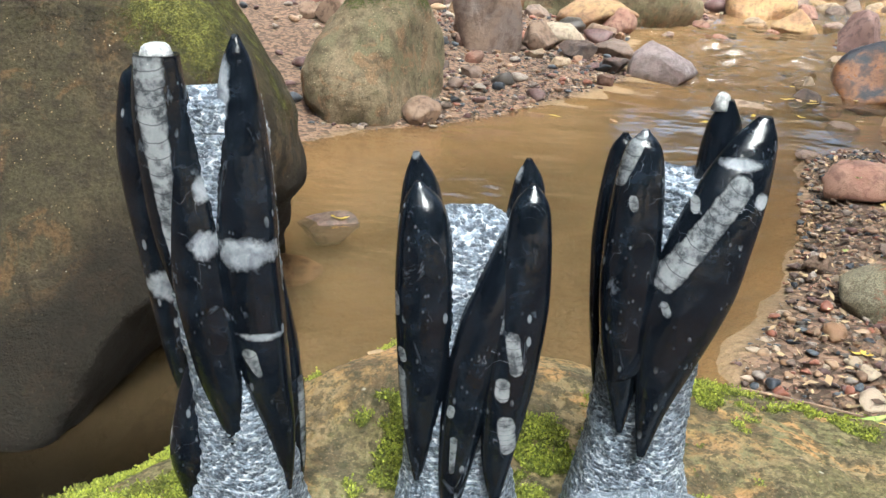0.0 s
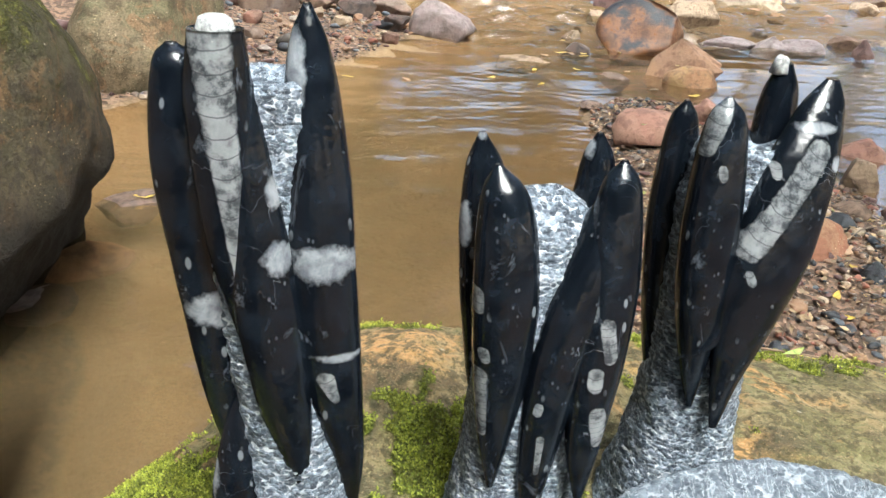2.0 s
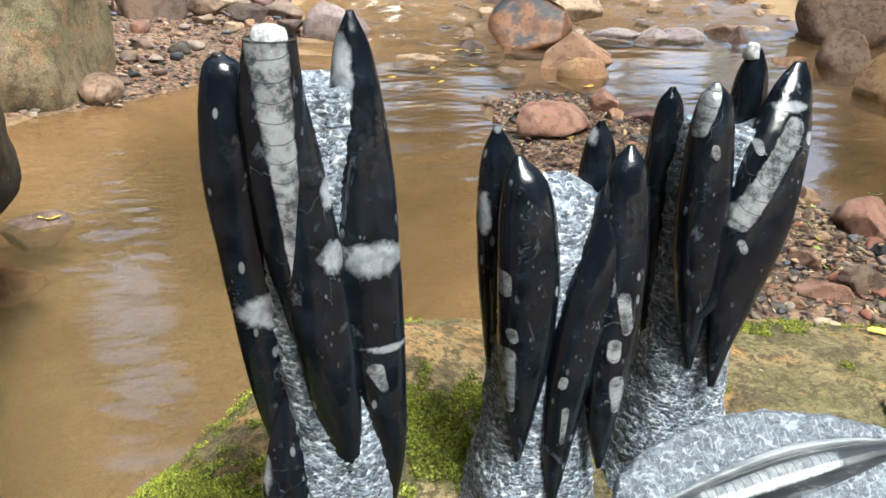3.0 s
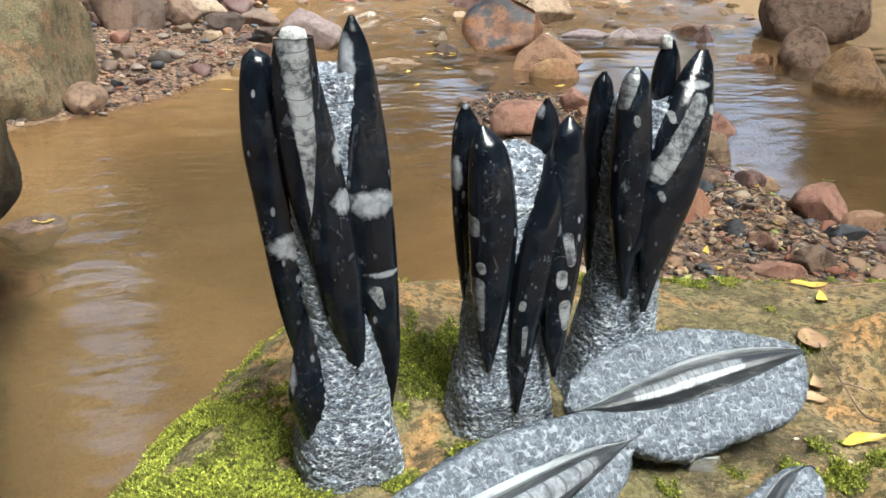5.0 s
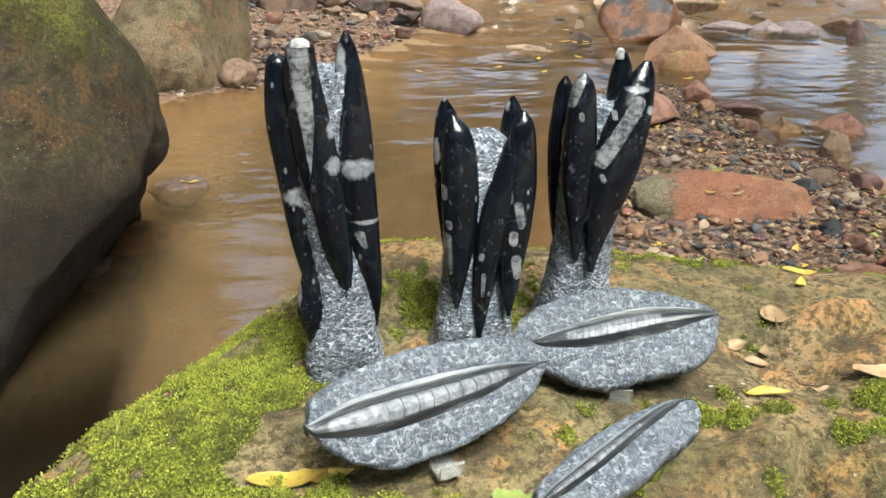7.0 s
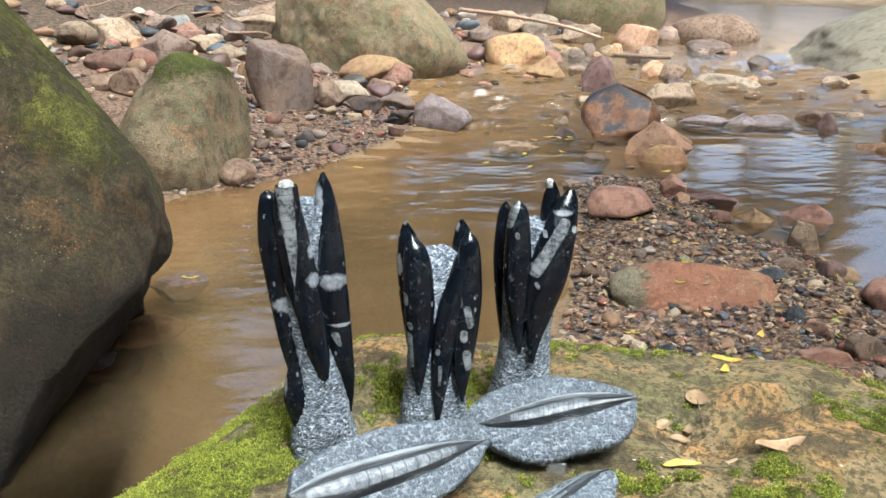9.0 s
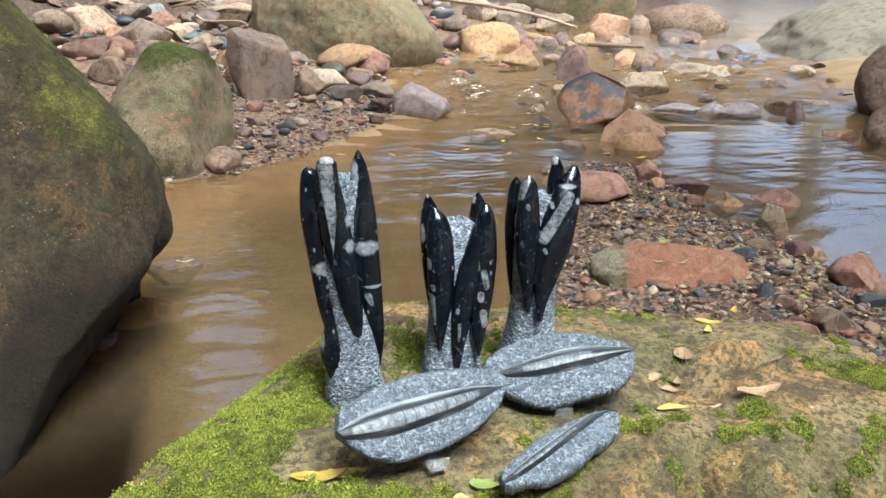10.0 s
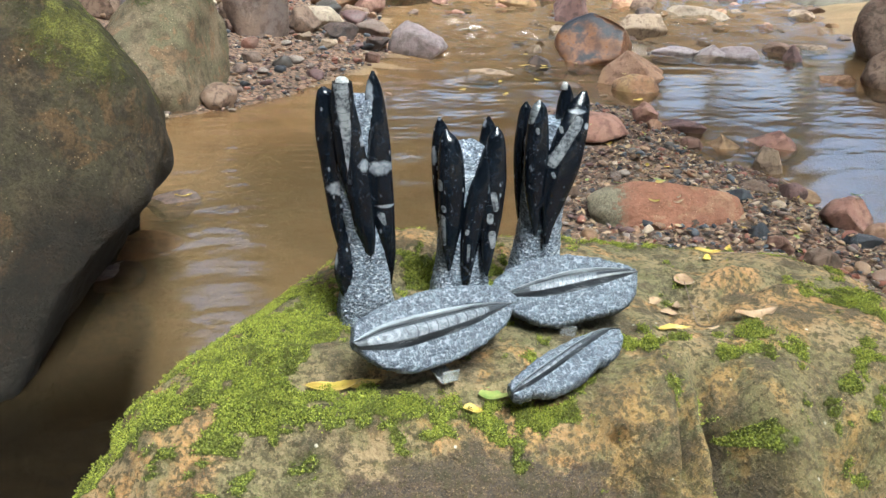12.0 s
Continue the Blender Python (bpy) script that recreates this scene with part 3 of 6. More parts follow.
rock(-0.39, 6.77, 0.147, 0.118, 0.098, "round", "red", 2, "reddish brown pebble on the gravel shore")
rock(-0.45, 6.00, 0.115, 0.092, 0.070, "round", "pink", 3, "pinkish grey pebble on the shore")
rock(-0.57, 5.20, 0.239, 0.216, 0.153, "round", "brown", 5, "dull brown cobble at the waterline")
rock(0.67, 9.50, 0.848, 0.509, 0.297, "block", "yellow", -5, "yellow and orange sandstone stone at the shore")
rock(0.68, 8.88, 0.314, 0.252, 0.132, "round", "brown", -5, "brown cobble at the shore")
rock(0.26, 8.10, 0.481, 0.337, 0.180, "round", "pale", -3, "pale cream stone on the gravel shore")
rock(0.42, 7.45, 0.320, 0.224, 0.152, "block", "dark", -4, "dark brown stone on the gravel shore")
rock(0.75, 7.85, 0.348, 0.244, 0.148, "round", "pink", -6, "pinkish brown stone at the shore")
rock(0.71, 7.01, 0.213, 0.171, 0.127, "block", "dark", -6, "dark red brown stone at the shore")
rock(0.61, 6.55, 0.125, 0.100, 0.087, "round", "red", -6, "red pebble at the waterline")
rock(1.08, 7.02, 0.528, 0.317, 0.309, "wedge", "lilac", -9, "pale lilac grey pointed rock in the stream")
rock(0.27, 7.02, 0.172, 0.138, 0.068, "block", "tan", -3, "tan pebble on the shore")
rock(0.06, 7.26, 0.157, 0.125, 0.073, "block", "tan", -1, "tan pebble on the shore")
rock(0.03, 9.69, 0.272, 0.218, 0.135, "round", "pink", -1, "pinkish cobble on the shore")
rock(2.82, 11.63, 0.858, 0.601, 0.447, "round", "yellow", -14, "rounded yellow sandstone boulder in the stream")
rock(2.88, 10.17, 0.488, 0.341, 0.304, "block", "yellow", -16, "yellow brown sandstone stone in the stream")
rock(3.31, 12.49, 0.625, 0.438, 0.335, "round", "pink", -15, "pinkish stone behind yellow ones")
rock(3.53, 15.31, 0.668, 0.534, 0.367, "block", "tan", -13, "tan boulder beside the upstream water")
rock(4.12, 15.18, 0.712, 0.569, 0.365, "round", "pale", -15, "pale grey boulder upstream")
rock(2.72, 13.73, 0.426, 0.341, 0.275, "round", "pink", -11, "pinkish cobble beside upstream water")
rock(4.71, 14.48, 0.669, 0.535, 0.331, "block", "tan", -18, "tan brown boulder upstream")
rock(5.57, 14.11, 0.790, 0.632, 0.408, "block", "orange", -21, "rounded orange brown boulder upstream")
rock(6.44, 14.76, 0.488, 0.390, 0.316, "round", "pink", -23, "pinkish brown cobble upstream")
rock(4.72, 12.96, 0.345, 0.276, 0.158, "block", "tan", -20, "tan cobble in the stream")
rock(7.36, 14.74, 1.565, 0.939, 0.544, "block", "brown", -26, "long flat brown slab beside a small cascade")
rock(6.50, 13.13, 0.726, 0.508, 0.237, "round", "dark", -26, "dark wet stone in the stream")
rock(3.20, 8.95, 0.455, 0.318, 0.449, "block", "maroon", -19, "dark maroon sandstone block in the stream")
rock(4.23, 9.95, 0.363, 0.290, 0.270, "block", "orange", -23, "orange brown cobble in the stream")
rock(4.42, 9.83, 0.362, 0.290, 0.239, "block", "brown", -24, "brown cobble in the stream")
rock(3.62, 7.97, 0.518, 0.363, 0.294, "block", "tan", -24, "tan angular rock in the stream")
rock(2.77, 8.17, 0.197, 0.157, 0.123, "block", "tan", -19, "tan cobble in the stream")
rock(2.62, 6.72, 0.683, 0.546, 0.466, "block", "blacktop", -21, "large dark wet rock with a black top and brown sides")
rock(2.58, 5.76, 0.509, 0.357, 0.313, "block", "orange", -24, "rounded tan orange boulder in the stream")
rock(2.53, 5.52, 0.355, 0.213, 0.183, "round", "yellow", -24, "rounded ochre cobble in front of a boulder")
rock(2.06, 6.58, 0.220, 0.176, 0.123, "block", "dark", -17, "small dark wet rock in the stream")
rock(2.20, 7.16, 0.162, 0.130, 0.108, "block", "tan", -17, "tan cobble on a dark rock")
rock(4.95, 9.36, 0.797, 0.399, 0.180, "round", "pale", -27, "pale flat rock just above the water")
rock(1.54, 6.16, 0.388, 0.194, 0.090, "block", "tan", -14, "flat tan stone awash in the riffle")
rock(2.06, 5.69, 0.204, 0.143, 0.091, "round", "pink", -20, "pinkish stone at the waterline")
rock(2.14, 6.29, 0.193, 0.135, 0.063, "round", "brown", -19, "flat brown stone in the shallows")
rock(3.58, 7.04, 0.516, 0.310, 0.114, "round", "lilac", -26, "flat purplish stone in the riffle")
rock(3.85, 6.87, 0.326, 0.228, 0.161, "wedge", "lilac", -29, "purplish wet stone in the riffle")
rock(4.12, 6.85, 0.398, 0.239, 0.151, "round", "lilac", -30, "pale lilac wet stone in the riffle")
rock(4.67, 7.01, 0.346, 0.243, 0.148, "round", "brown", -33, "brown stone in the riffle")
rock(4.59, 6.66, 0.196, 0.137, 0.198, "wedge", "maroon", -34, "dark pointed stone in the riffle")
rock(5.20, 7.33, 0.380, 0.266, 0.084, "block", "tan", -35, "flat tan stone in the riffle")
rock(4.45, 5.76, 0.303, 0.212, 0.127, "block", "orange", -36, "orange brown stone in the calm pool")
rock(1.68, 4.12, 0.381, 0.305, 0.168, "block", "redbrown", -22, "flat red brown sandstone block on the gravel bar")
rock(2.16, 4.50, 0.164, 0.132, 0.136, "block", "redbrown", -25, "red brown sandstone cobble on the gravel bar")
rock(2.15, 4.33, 0.088, 0.070, 0.073, "block", "orange", -26, "orange cobble on the gravel bar")
rock(2.38, 4.39, 0.292, 0.131, 0.097, "block", "maroon", -27, "long maroon stone lying on the gravel bar")
rock(2.28, 4.08, 0.156, 0.125, 0.061, "round", "red", -28, "red pebble at the waterline")
rock(2.48, 4.07, 0.244, 0.171, 0.130, "wedge", "ochre", -30, "ochre angular stone at the waterline")
rock(2.82, 4.07, 0.317, 0.222, 0.143, "wedge", "redbrown", -33, "red brown pointed stone half under water")
rock(2.52, 3.59, 0.207, 0.145, 0.171, "block", "tan", -33, "pale tan angular stone at the waterline")
rock(1.22, 3.23, 0.116, 0.093, 0.064, "round", "brown", -20, "brown cobble at the pool edge")
rock(2.47, 5.17, 0.170, 0.102, 0.056, "block", "tan", -25, "flat tan stone in the shallows")
rock(1.62, 4.87, 0.131, 0.092, 0.042, "round", "pink", -18, "pinkish flat stone in the shallows")
rock(2.19, 3.18, 0.156, 0.109, 0.056, "round", "brown", -33, "brown stone on the gravel bar")
rock(2.39, 3.14, 0.141, 0.113, 0.083, "round", "maroon", -35, "smooth maroon cobble on the gravel bar")
rock(2.47, 3.15, 0.155, 0.124, 0.075, "round", "ochre", -36, "ochre cobble on the gravel bar")
rock(2.37, 2.68, 0.235, 0.188, 0.159, "block", "redbrown", -39, "rounded red brown boulder at the pool edge")
rock(1.82, 2.52, 0.106, 0.085, 0.063, "block", "black", -34, "black pebble on the gravel bar")
rock(1.99, 2.97, 0.124, 0.099, 0.059, "round", "black", -32, "dark grey cobble on the gravel bar")
rock(1.84, 2.38, 0.118, 0.094, 0.069, "block", "redbrown", -35, "red brown cobble on the gravel bar")
rock(1.91, 2.19, 0.143, 0.114, 0.087, "round", "brown", -38, "purplish brown cobble beside the mossy boulder")
rock(1.74, 2.16, 0.185, 0.092, 0.063, "block", "redbrown", -36, "dark red slab beside the mossy boulder")
rock(2.20, 2.41, 0.079, 0.063, 0.060, "block", "black", -40, "black slate pebble on the gravel bar")
rock(2.46, 2.53, 0.176, 0.141, 0.093, "block", "orange", -41, "orange brown cobble on the gravel bar")
rock(2.26, 2.39, 0.124, 0.087, 0.068, "block", "black", -40, "dark slate pebble on the gravel bar")
rock(4.74, 5.56, 0.380, 0.304, 0.356, "round", "brown", -39, "brown boulder at the pool bank")
rock(4.42, 4.69, 0.482, 0.385, 0.362, "round", "ochre", -44, "ochre ribbed boulder in the calm pool")


def big_boulder(name, label, centre, size, material, seed, shape=None, moss=None, detail=6, turn=0, wear=1.0, wet_shade=None):
    """A large weathered boulder: worn ellipsoid, reshaped by shape(p), with moss(p) between 0 and 1 at each place."""
    verts, faces = SPHERES[detail]
    verts = verts.copy()
    off = Vector((seed * 7.1, seed * 3.3, seed * 5.7))
    c, s = math.cos(radians(turn)), math.sin(radians(turn))
    cover = []
    for v in verts:
        p = Vector(v)
        if shape:
            p = shape(p)
        p *= 1 + wear * (0.10 * noise.noise(p * 1.4 + off) + 0.045 * noise.noise(p * 3.2 + off)) + 0.018 * noise.noise(p * 8 + off) + 0.008 * noise.noise(p * 19 + off)
        q = Vector((p.x * size[0], p.y * size[1], p.z * size[2]))
        v[:] = (c * q.x - s * q.y, s * q.x + c * q.y, q.z)
        cover.append(moss(p) if moss else 0.0)
    foot_shade = [wet_shade(Vector(v)) if wet_shade else 0.0 for v in verts]
    ob = mesh_object(name, verts, faces, material, attributes={"moss": cover, "wet_shade": foot_shade})
    ob.location = centre
    return tagged(ob, label, "boulder", "large boulders of the stream")


def soft_cut(p, at, normal, soft=0.06):
    """Presses p back behind a plane, rounding the edge that it makes."""
    n = Vector(normal).normalized()
    over = (p - Vector(at)).dot(n) / soft
    return p - n * soft * (math.log1p(math.exp(over)) if over < 30 else over)


def lean_shape(p):
    """The pool boulder: mossy shoulder, leaning front, rounded belly and a deep undercut on two sides."""
    o = Vector((-1.5, 2.95, 0.75))
    w = Vector((p.x * 1.5, p.y * 1.5, p.z * 1.5)) + o
    w = soft_cut(w, (-0.635, 2.5, 0.885), (0.72, 0.16, 0.66), 0.05)
    w = soft_cut(w, (-0.95, 2.5, 1.33), (0.45, 0.0, 0.89), 0.06)
    w = soft_cut(w, (-0.80, 2.19, 0.69), (0.25, -0.82, 0.51), 0.05)
    w = soft_cut(w, (-0.60, 2.25, 0.60), (0.75, -0.62, 0.20), 0.05)
    w = soft_cut(w, (-0.525, 2.5, 0.5), (1.0, -0.06, 0.06), 0.04)
    w = soft_cut(w, (-0.60, 2.95, 0.5), (0.80, 0.60, 0.10), 0.08)
    # overhang under the belly, standing on a narrower neck
    under_n, neck_n = Vector((0.60, -0.06, -0.80)).normalized(), Vector((0.92, -0.11, -0.36)).normalized()
    over = (w - Vector((-0.56, 2.5, 0.39))).dot(under_n), (w - Vector((-0.79, 2.4, 0.14))).dot(neck_n)
    least = min(over)
    if least > -0.15:
        share = clamp(0.5 + (over[0] - over[1]) / 0.14)
        push = 0.03 * math.log1p(math.exp(min(30.0, least / 0.03))) if least < 0.8 else least
        w = w - (under_n * (1 - share) + neck_n * share) * push
    return w - o


def clamp(v):
    return max(0.0, min(1.0, v))


def lean_foot_shade(v):
    """Undercut shade and wet algae painted black on the boulder's foot, its ragged edge climbing towards the belly."""
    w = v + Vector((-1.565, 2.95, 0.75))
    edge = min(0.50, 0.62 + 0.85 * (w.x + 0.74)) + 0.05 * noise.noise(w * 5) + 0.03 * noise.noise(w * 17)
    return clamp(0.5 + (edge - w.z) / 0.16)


def lean_moss(p):
    """Moss on the boulder's shoulder, thinning down its front."""
    w = p + Vector((-1.5, 2.95, 0.75))
    shoulder = (w - Vector((-0.66, 2.5, 0.86))).dot(Vector((0.72, 0.16, 0.66)))
    front = (w - Vector((-0.80, 2.19, 0.69))).dot(Vector((0.25, -0.82, 0.50)))
    near = clamp(1 + shoulder / 0.36) ** 1.3 * clamp(0.55 + (w.z - 0.6) / 0.8)
    return 0.85 * near + 0.22 * clamp(1 + front / 0.05) * clamp((w.z - 0.7) / 0.5) + 0.4 * noise.noise(w * 4) + 0.4 * noise.noise(w * 13) - 0.27


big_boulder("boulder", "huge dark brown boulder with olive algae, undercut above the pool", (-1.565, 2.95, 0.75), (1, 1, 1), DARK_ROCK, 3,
            lean_shape, lean_moss, 7, 0, 0.22, lean_foot_shade)
big_boulder("boulder", "large olive boulder with a green mossy crown", (-0.93, 5.52, 0.25), (0.50, 0.60, 0.53), GREEN_ROCK, 5,
            lambda p: soft_cut(soft_cut(soft_cut(p, (0.62, 0, 0.1), (1, -0.35, 0.1), 0.06), (0, -0.72, 0.3), (0.1, -0.8, 0.55), 0.08), (-0.6, 0, 0.5), (-0.75, -0.2, 0.6), 0.08), lambda p: clamp(0.25 + 1.9 * (p.z - 0.72) + 0.35 * noise.noise(p * 3)))
big_boulder("boulder", "large moss-stained boulder at the upstream bank", (0.75, 10.95, 0.45), (1.30, 1.25, 1.20), GREEN_ROCK, 8,
            lambda p: soft_cut(p, (0.3, 0, 0.5), (0.7, -0.2, 0.7), 0.1), lambda p: clamp(-0.1 + 0.3 * p.z + 0.5 * noise.noise(p * 2)), 6)
big_boulder("boulder", "red and green far boulder beside the stream", (6.0, 17.0, 0.45), (1.25, 1.0, 0.95), GREEN_ROCK, 9,
            None, lambda p: clamp(0.2 + 0.4 * noise.noise(p * 2)), 4)
big_boulder("boulder", "brick red sandstone boulder with a tan end", (1.55, 2.86, 0.08), (0.37, 0.235, 0.155), RED_ROCK, 11,
            lambda p: soft_cut(soft_cut(p, (0.3, -0.6, 0.3), (0.35, -0.7, 0.6), 0.08), (0, 0.4, 0.5), (0.1, 0.6, 0.8), 0.08),
            lambda p: clamp(2.6 * (-0.46 - p.x) + 0.25 * noise.noise(p * 3)), 6, -14)
big_boulder("boulder", "dark brown boulder on the far bank", (5.85, 6.75, 0.22), (0.55, 0.5, 0.48), STONES["brown"], 13,
            lambda p: soft_cut(p, (-0.4, -0.4, 0.4), (-0.8, -0.3, 0.4), 0.06), None, 6, 30)
big_boulder("rock_slab", "broad grey brown rock slab sloping into the stream", (10.5, 11.4, -0.3), (4.0, 3.2, 1.25), STONES["slab"], 15,
            None, None, 6, 40)

# ---------------------------------------------------------------- main mossy rock
OUTLINE = [(-0.41, 0.57), (-0.37, 0.72), (-0.24, 0.86), (-0.13, 1.01), (0.03, 1.17), (0.3, 1.2), (0.65, 1.26), (0.86, 1.18), (0.99, 1.0),
           (1.0, 0.75), (0.88, 0.53), (0.66, 0.43), (0.45, 0.43), (0.2, 0.425), (0.0, 0.43), (-0.22, 0.46)]
ROCK_CENTRE = (0.30, 0.78)


def outline_radius(a):
    """Distance from the rock's centre to its top rim in the direction a."""
    d = (math.cos(a), math.sin(a))
    best = 1.0
    for (ax, ay), (bx, by) in zip(OUTLINE, OUTLINE[1:] + OUTLINE[:1]):
        ax, ay, bx, by = ax - ROCK_CENTRE[0], ay - ROCK_CENTRE[1], bx - ROCK_CENTRE[0], by - ROCK_CENTRE[1]
        ex, ey = bx - ax, by - ay
        det = d[0] * ey - d[1] * ex
        if abs(det) < 1e-9:
            continue
        r = (ax * ey - ay * ex) / det
        u = (ax * d[1] - ay * d[0]) / det
        if r > 0 and -1e-6 <= u <= 1 + 1e-6:
            best = r
    return best


def bell(x, y, cx, cy, sx, sy, turn=0.0):
    c, s = math.cos(radians(turn)), math.sin(radians(turn))
    dx, dy = x - cx, y - cy
    return math.exp(-((c * dx + s * dy) / sx) ** 2 - ((-s * dx + c * dy) / sy) ** 2)


def rock_top(x, y):
    """Height of the rock's top, before its fine relief."""
    z = 0.772
    z += 0.045 * bell(x, y, 0.02, 1.0, 0.16, 0.12)
    z -= 0.16 * bell(x, y, 0.95, 1.35, 0.42, 0.30)
    z -= 0.05 * bell(x, y, 0.55, 1.25, 0.3, 0.16)
    z += 0.014 * bell(x, y, 0.62, 0.62, 0.22, 0.09)
    # worn basin where litter gathers, with rounded ribs beside it
    z -= 0.034 * bell(x, y, 0.50, 0.73, 0.06, 0.10) + 0.026 * bell(x, y, 0.60, 0.71, 0.12, 0.04, 20)
    z += 0.026 * bell(x, y, 0.645, 0.815, 0.06, 0.022, 10) + 0.026 * bell(x, y, 0.69, 0.745, 0.065, 0.020, 14) + 0.014 * bell(x, y, 0.60, 0.700, 0.05, 0.018, 24)
    z -= 0.012 * bell(x, y, 0.665, 0.780, 0.07, 0.010, 12)
    # raised tan edge, and the mossy dip in front of the slabs
    z += 0.022 * bell(x, y, 0.33, 0.50, 0.14, 0.024, 38) - 0.012 * bell(x, y, 0.08, 0.50, 0.2, 0.06)
    z -= 0.014 * bell(x, y, -0.09, 0.57, 0.14, 0.03, 8) - 0.012 * bell(x, y, -0.17, 0.63, 0.12, 0.03, 10)
    return z


def moss_cover(x, y, z):
    m = 0.95 * bell(x, y, -0.24, 0.72, 0.17, 0.22) + 0.8 * bell(x, y, 0.06, 0.87, 0.10, 0.10) + 0.7 * bell(x, y, 0.24, 0.86, 0.08, 0.09)
    m += 0.75 * bell(x, y, 0.36, 0.60, 0.06, 0.09) + 1.0 * bell(x, y, 0.11, 0.465, 0.16, 0.04) + 0.85 * bell(x, y, -0.2, 0.53, 0.2, 0.05, -6)
    m += 0.8 * bell(x, y, 0.95, 0.90, 0.08, 0.24, 18) + 0.75 * bell(x, y, 0.82, 0.72, 0.06, 0.16, 35) + 0.35 * bell(x, y, 0.7, 1.0, 0.3, 0.05, -8) + 0.4 * bell(x, y, 0.52, 0.60, 0.06, 0.04)
    m += 0.55 * bell(x, y, -0.02, 1.12, 0.2, 0.06, 30) + 0.15 * bell(x, y, 0.45, 1.0, 0.2, 0.06) + 0.35 * bell(x, y, 0.8, 0.75, 0.12, 0.1)
    m *= clamp((z - (0.64 if y < 0.6 else 0.45)) / 0.12)
    m += 0.52 * clamp((-0.16 - x) / 0.2) * clamp((z + 0.2) / 0.4)
    m -= 0.8 * bell(x, y, -0.13, 0.62, 0.10, 0.035, 12) + 0.3 * bell(x, y, 0.02, 1.0, 0.12, 0.08) + 0.55 * bell(x, y, -0.34, 0.50, 0.06, 0.14) + 0.35 * bell(x, y, -0.38, 0.72, 0.05, 0.08)
    return m


def build_main_rock():
    around, out_to = 620, 300
    verts, cover, warm, crust_and_shade, olive = [], [], [], [], []
    rims = []
    for j in range(around):
        a = 2 * math.pi * j / around
        rims.append(0.5 * outline_radius(a) + 0.25 * (outline_radius(a - 0.09) + outline_radius(a + 0.09)))
    for i in range(out_to):
        p = 1.9 * (i / (out_to - 1)) ** 0.85
        for j in range(around):
            a = 2 * math.pi * j / around
            rim = rims[j]
            ca, sa = math.cos(a), math.sin(a)
            front = clamp(-sa)
            if p <= 1:
                r, drop = rim * p, 0.065 * p ** 9
            else:
                q = (p - 1) / 0.9
                r = rim * (1 + (0.16 + 0.25 * front + 0.20 * clamp(-ca * 1.3)) * math.sin(min(1.0, q ** 0.7 * 1.1) * math.pi / 2))
                drop = 0.065 + 0.94 * q ** 1.05
            x, y = ROCK_CENTRE[0] + r * ca, ROCK_CENTRE[1] + r * sa
            tx, ty = ROCK_CENTRE[0] + rim * min(p, 1) * ca, ROCK_CENTRE[1] + rim * min(p, 1) * sa
            z = rock_top(tx, ty) - drop
            at = Vector((x, y, z))
            side = clamp((p - 0.82) / 0.3)
            bump = 0.05 * side * noise.noise(at * 4.5) + (0.008 + 0.026 * side) * noise.noise(at * 10) + (0.005 + 0.008 * side) * noise.noise(at * 24)
            bump += (0.0026 + 0.003 * side) * noise.noise(at * 60) + (0.0012 + 0.001 * side) * noise.noise(at * 140)
            # clefts and hollows in the front face
            face = clamp((0.56 - y) / 0.06)
            cleft = bell(x, z, 0.468, 0.645, 0.034, 0.085, 6) + 0.4 * bell(x, z, 0.43, 0.74, 0.014, 0.04, -4) + 0.5 * bell(x, z, 0.375, 0.70, 0.014, 0.05, -12) + 0.2 * bell(x, z, 0.27, 0.72, 0.016, 0.014)
            out = bump - 0.21 * cleft * face + 0.04 * face * (bell(x, z, 0.54, 0.64, 0.05, 0.12) + bell(x, z, 0.36, 0.66, 0.045, 0.09))
            level = 1 - side
            spot = moss_cover(x, y, z)
            ragged = 0.7 * noise.noise(at * 5) + 0.9 * noise.noise(at * 12) + 0.9 * noise.noise(at * 30) + 0.5 * noise.noise(at * 75)
            spot = clamp((spot + 0.95 * ragged - 0.56) * 2.6 + 0.3)
            up = 0.005 * clamp(spot - 0.3)
            verts.append((x + (out + up * side) * ca * side, y + (out + up * side) * sa * side, z + (out + up) * level))
            cover.append(spot)
            warm.append(1.2 * bell(x, y, 0.645, 0.815, 0.07, 0.03, 14) + 1.2 * bell(x, y, 0.685, 0.745, 0.07, 0.026, 22) + 0.6 * clamp((x - 0.5) / 0.3) * face + 0.7 * bell(x, z, 0.1, 0.735, 0.25, 0.03) * face + 0.55 * bell(x, y, 0.66, 0.68, 0.16, 0.12) + 0.7 * bell(x, y, 0.32, 0.50, 0.16, 0.03, 38) + 0.8 * bell(x, y, 0.02, 1.02, 0.14, 0.09) + 0.6 * bell(x, y, 0.02, 0.60, 0.12, 0.05)
                        + 0.6 * bell(x, y, 0.35, 0.95, 0.12, 0.05) + 0.7 * bell(x, y, -0.33, 0.50, 0.06, 0.16) + 0.5 * bell(x, y, 0.85, 0.62, 0.12, 0.1))
            # cleft and rib-groove terms paint crease shade; the front band is real crust
            crust_and_shade.append(0.6 * bell(x, y, 0.665, 0.78, 0.07, 0.010, 12) + 0.5 * bell(x, y, 0.68, 0.712, 0.07, 0.010, 14) + 0.9 * cleft * face + 1.15 * clamp(1.5 - abs(z - 0.58) / 0.12) * clamp((0.34 - x) / 0.15) * clamp((x + 0.22) / 0.1) * face + 0.45 * bell(x, y, 0.12, 1.2, 0.3, 0.06) + 0.6 * clamp((x - 0.85) / 0.2) * clamp((0.6 - z) / 0.2))
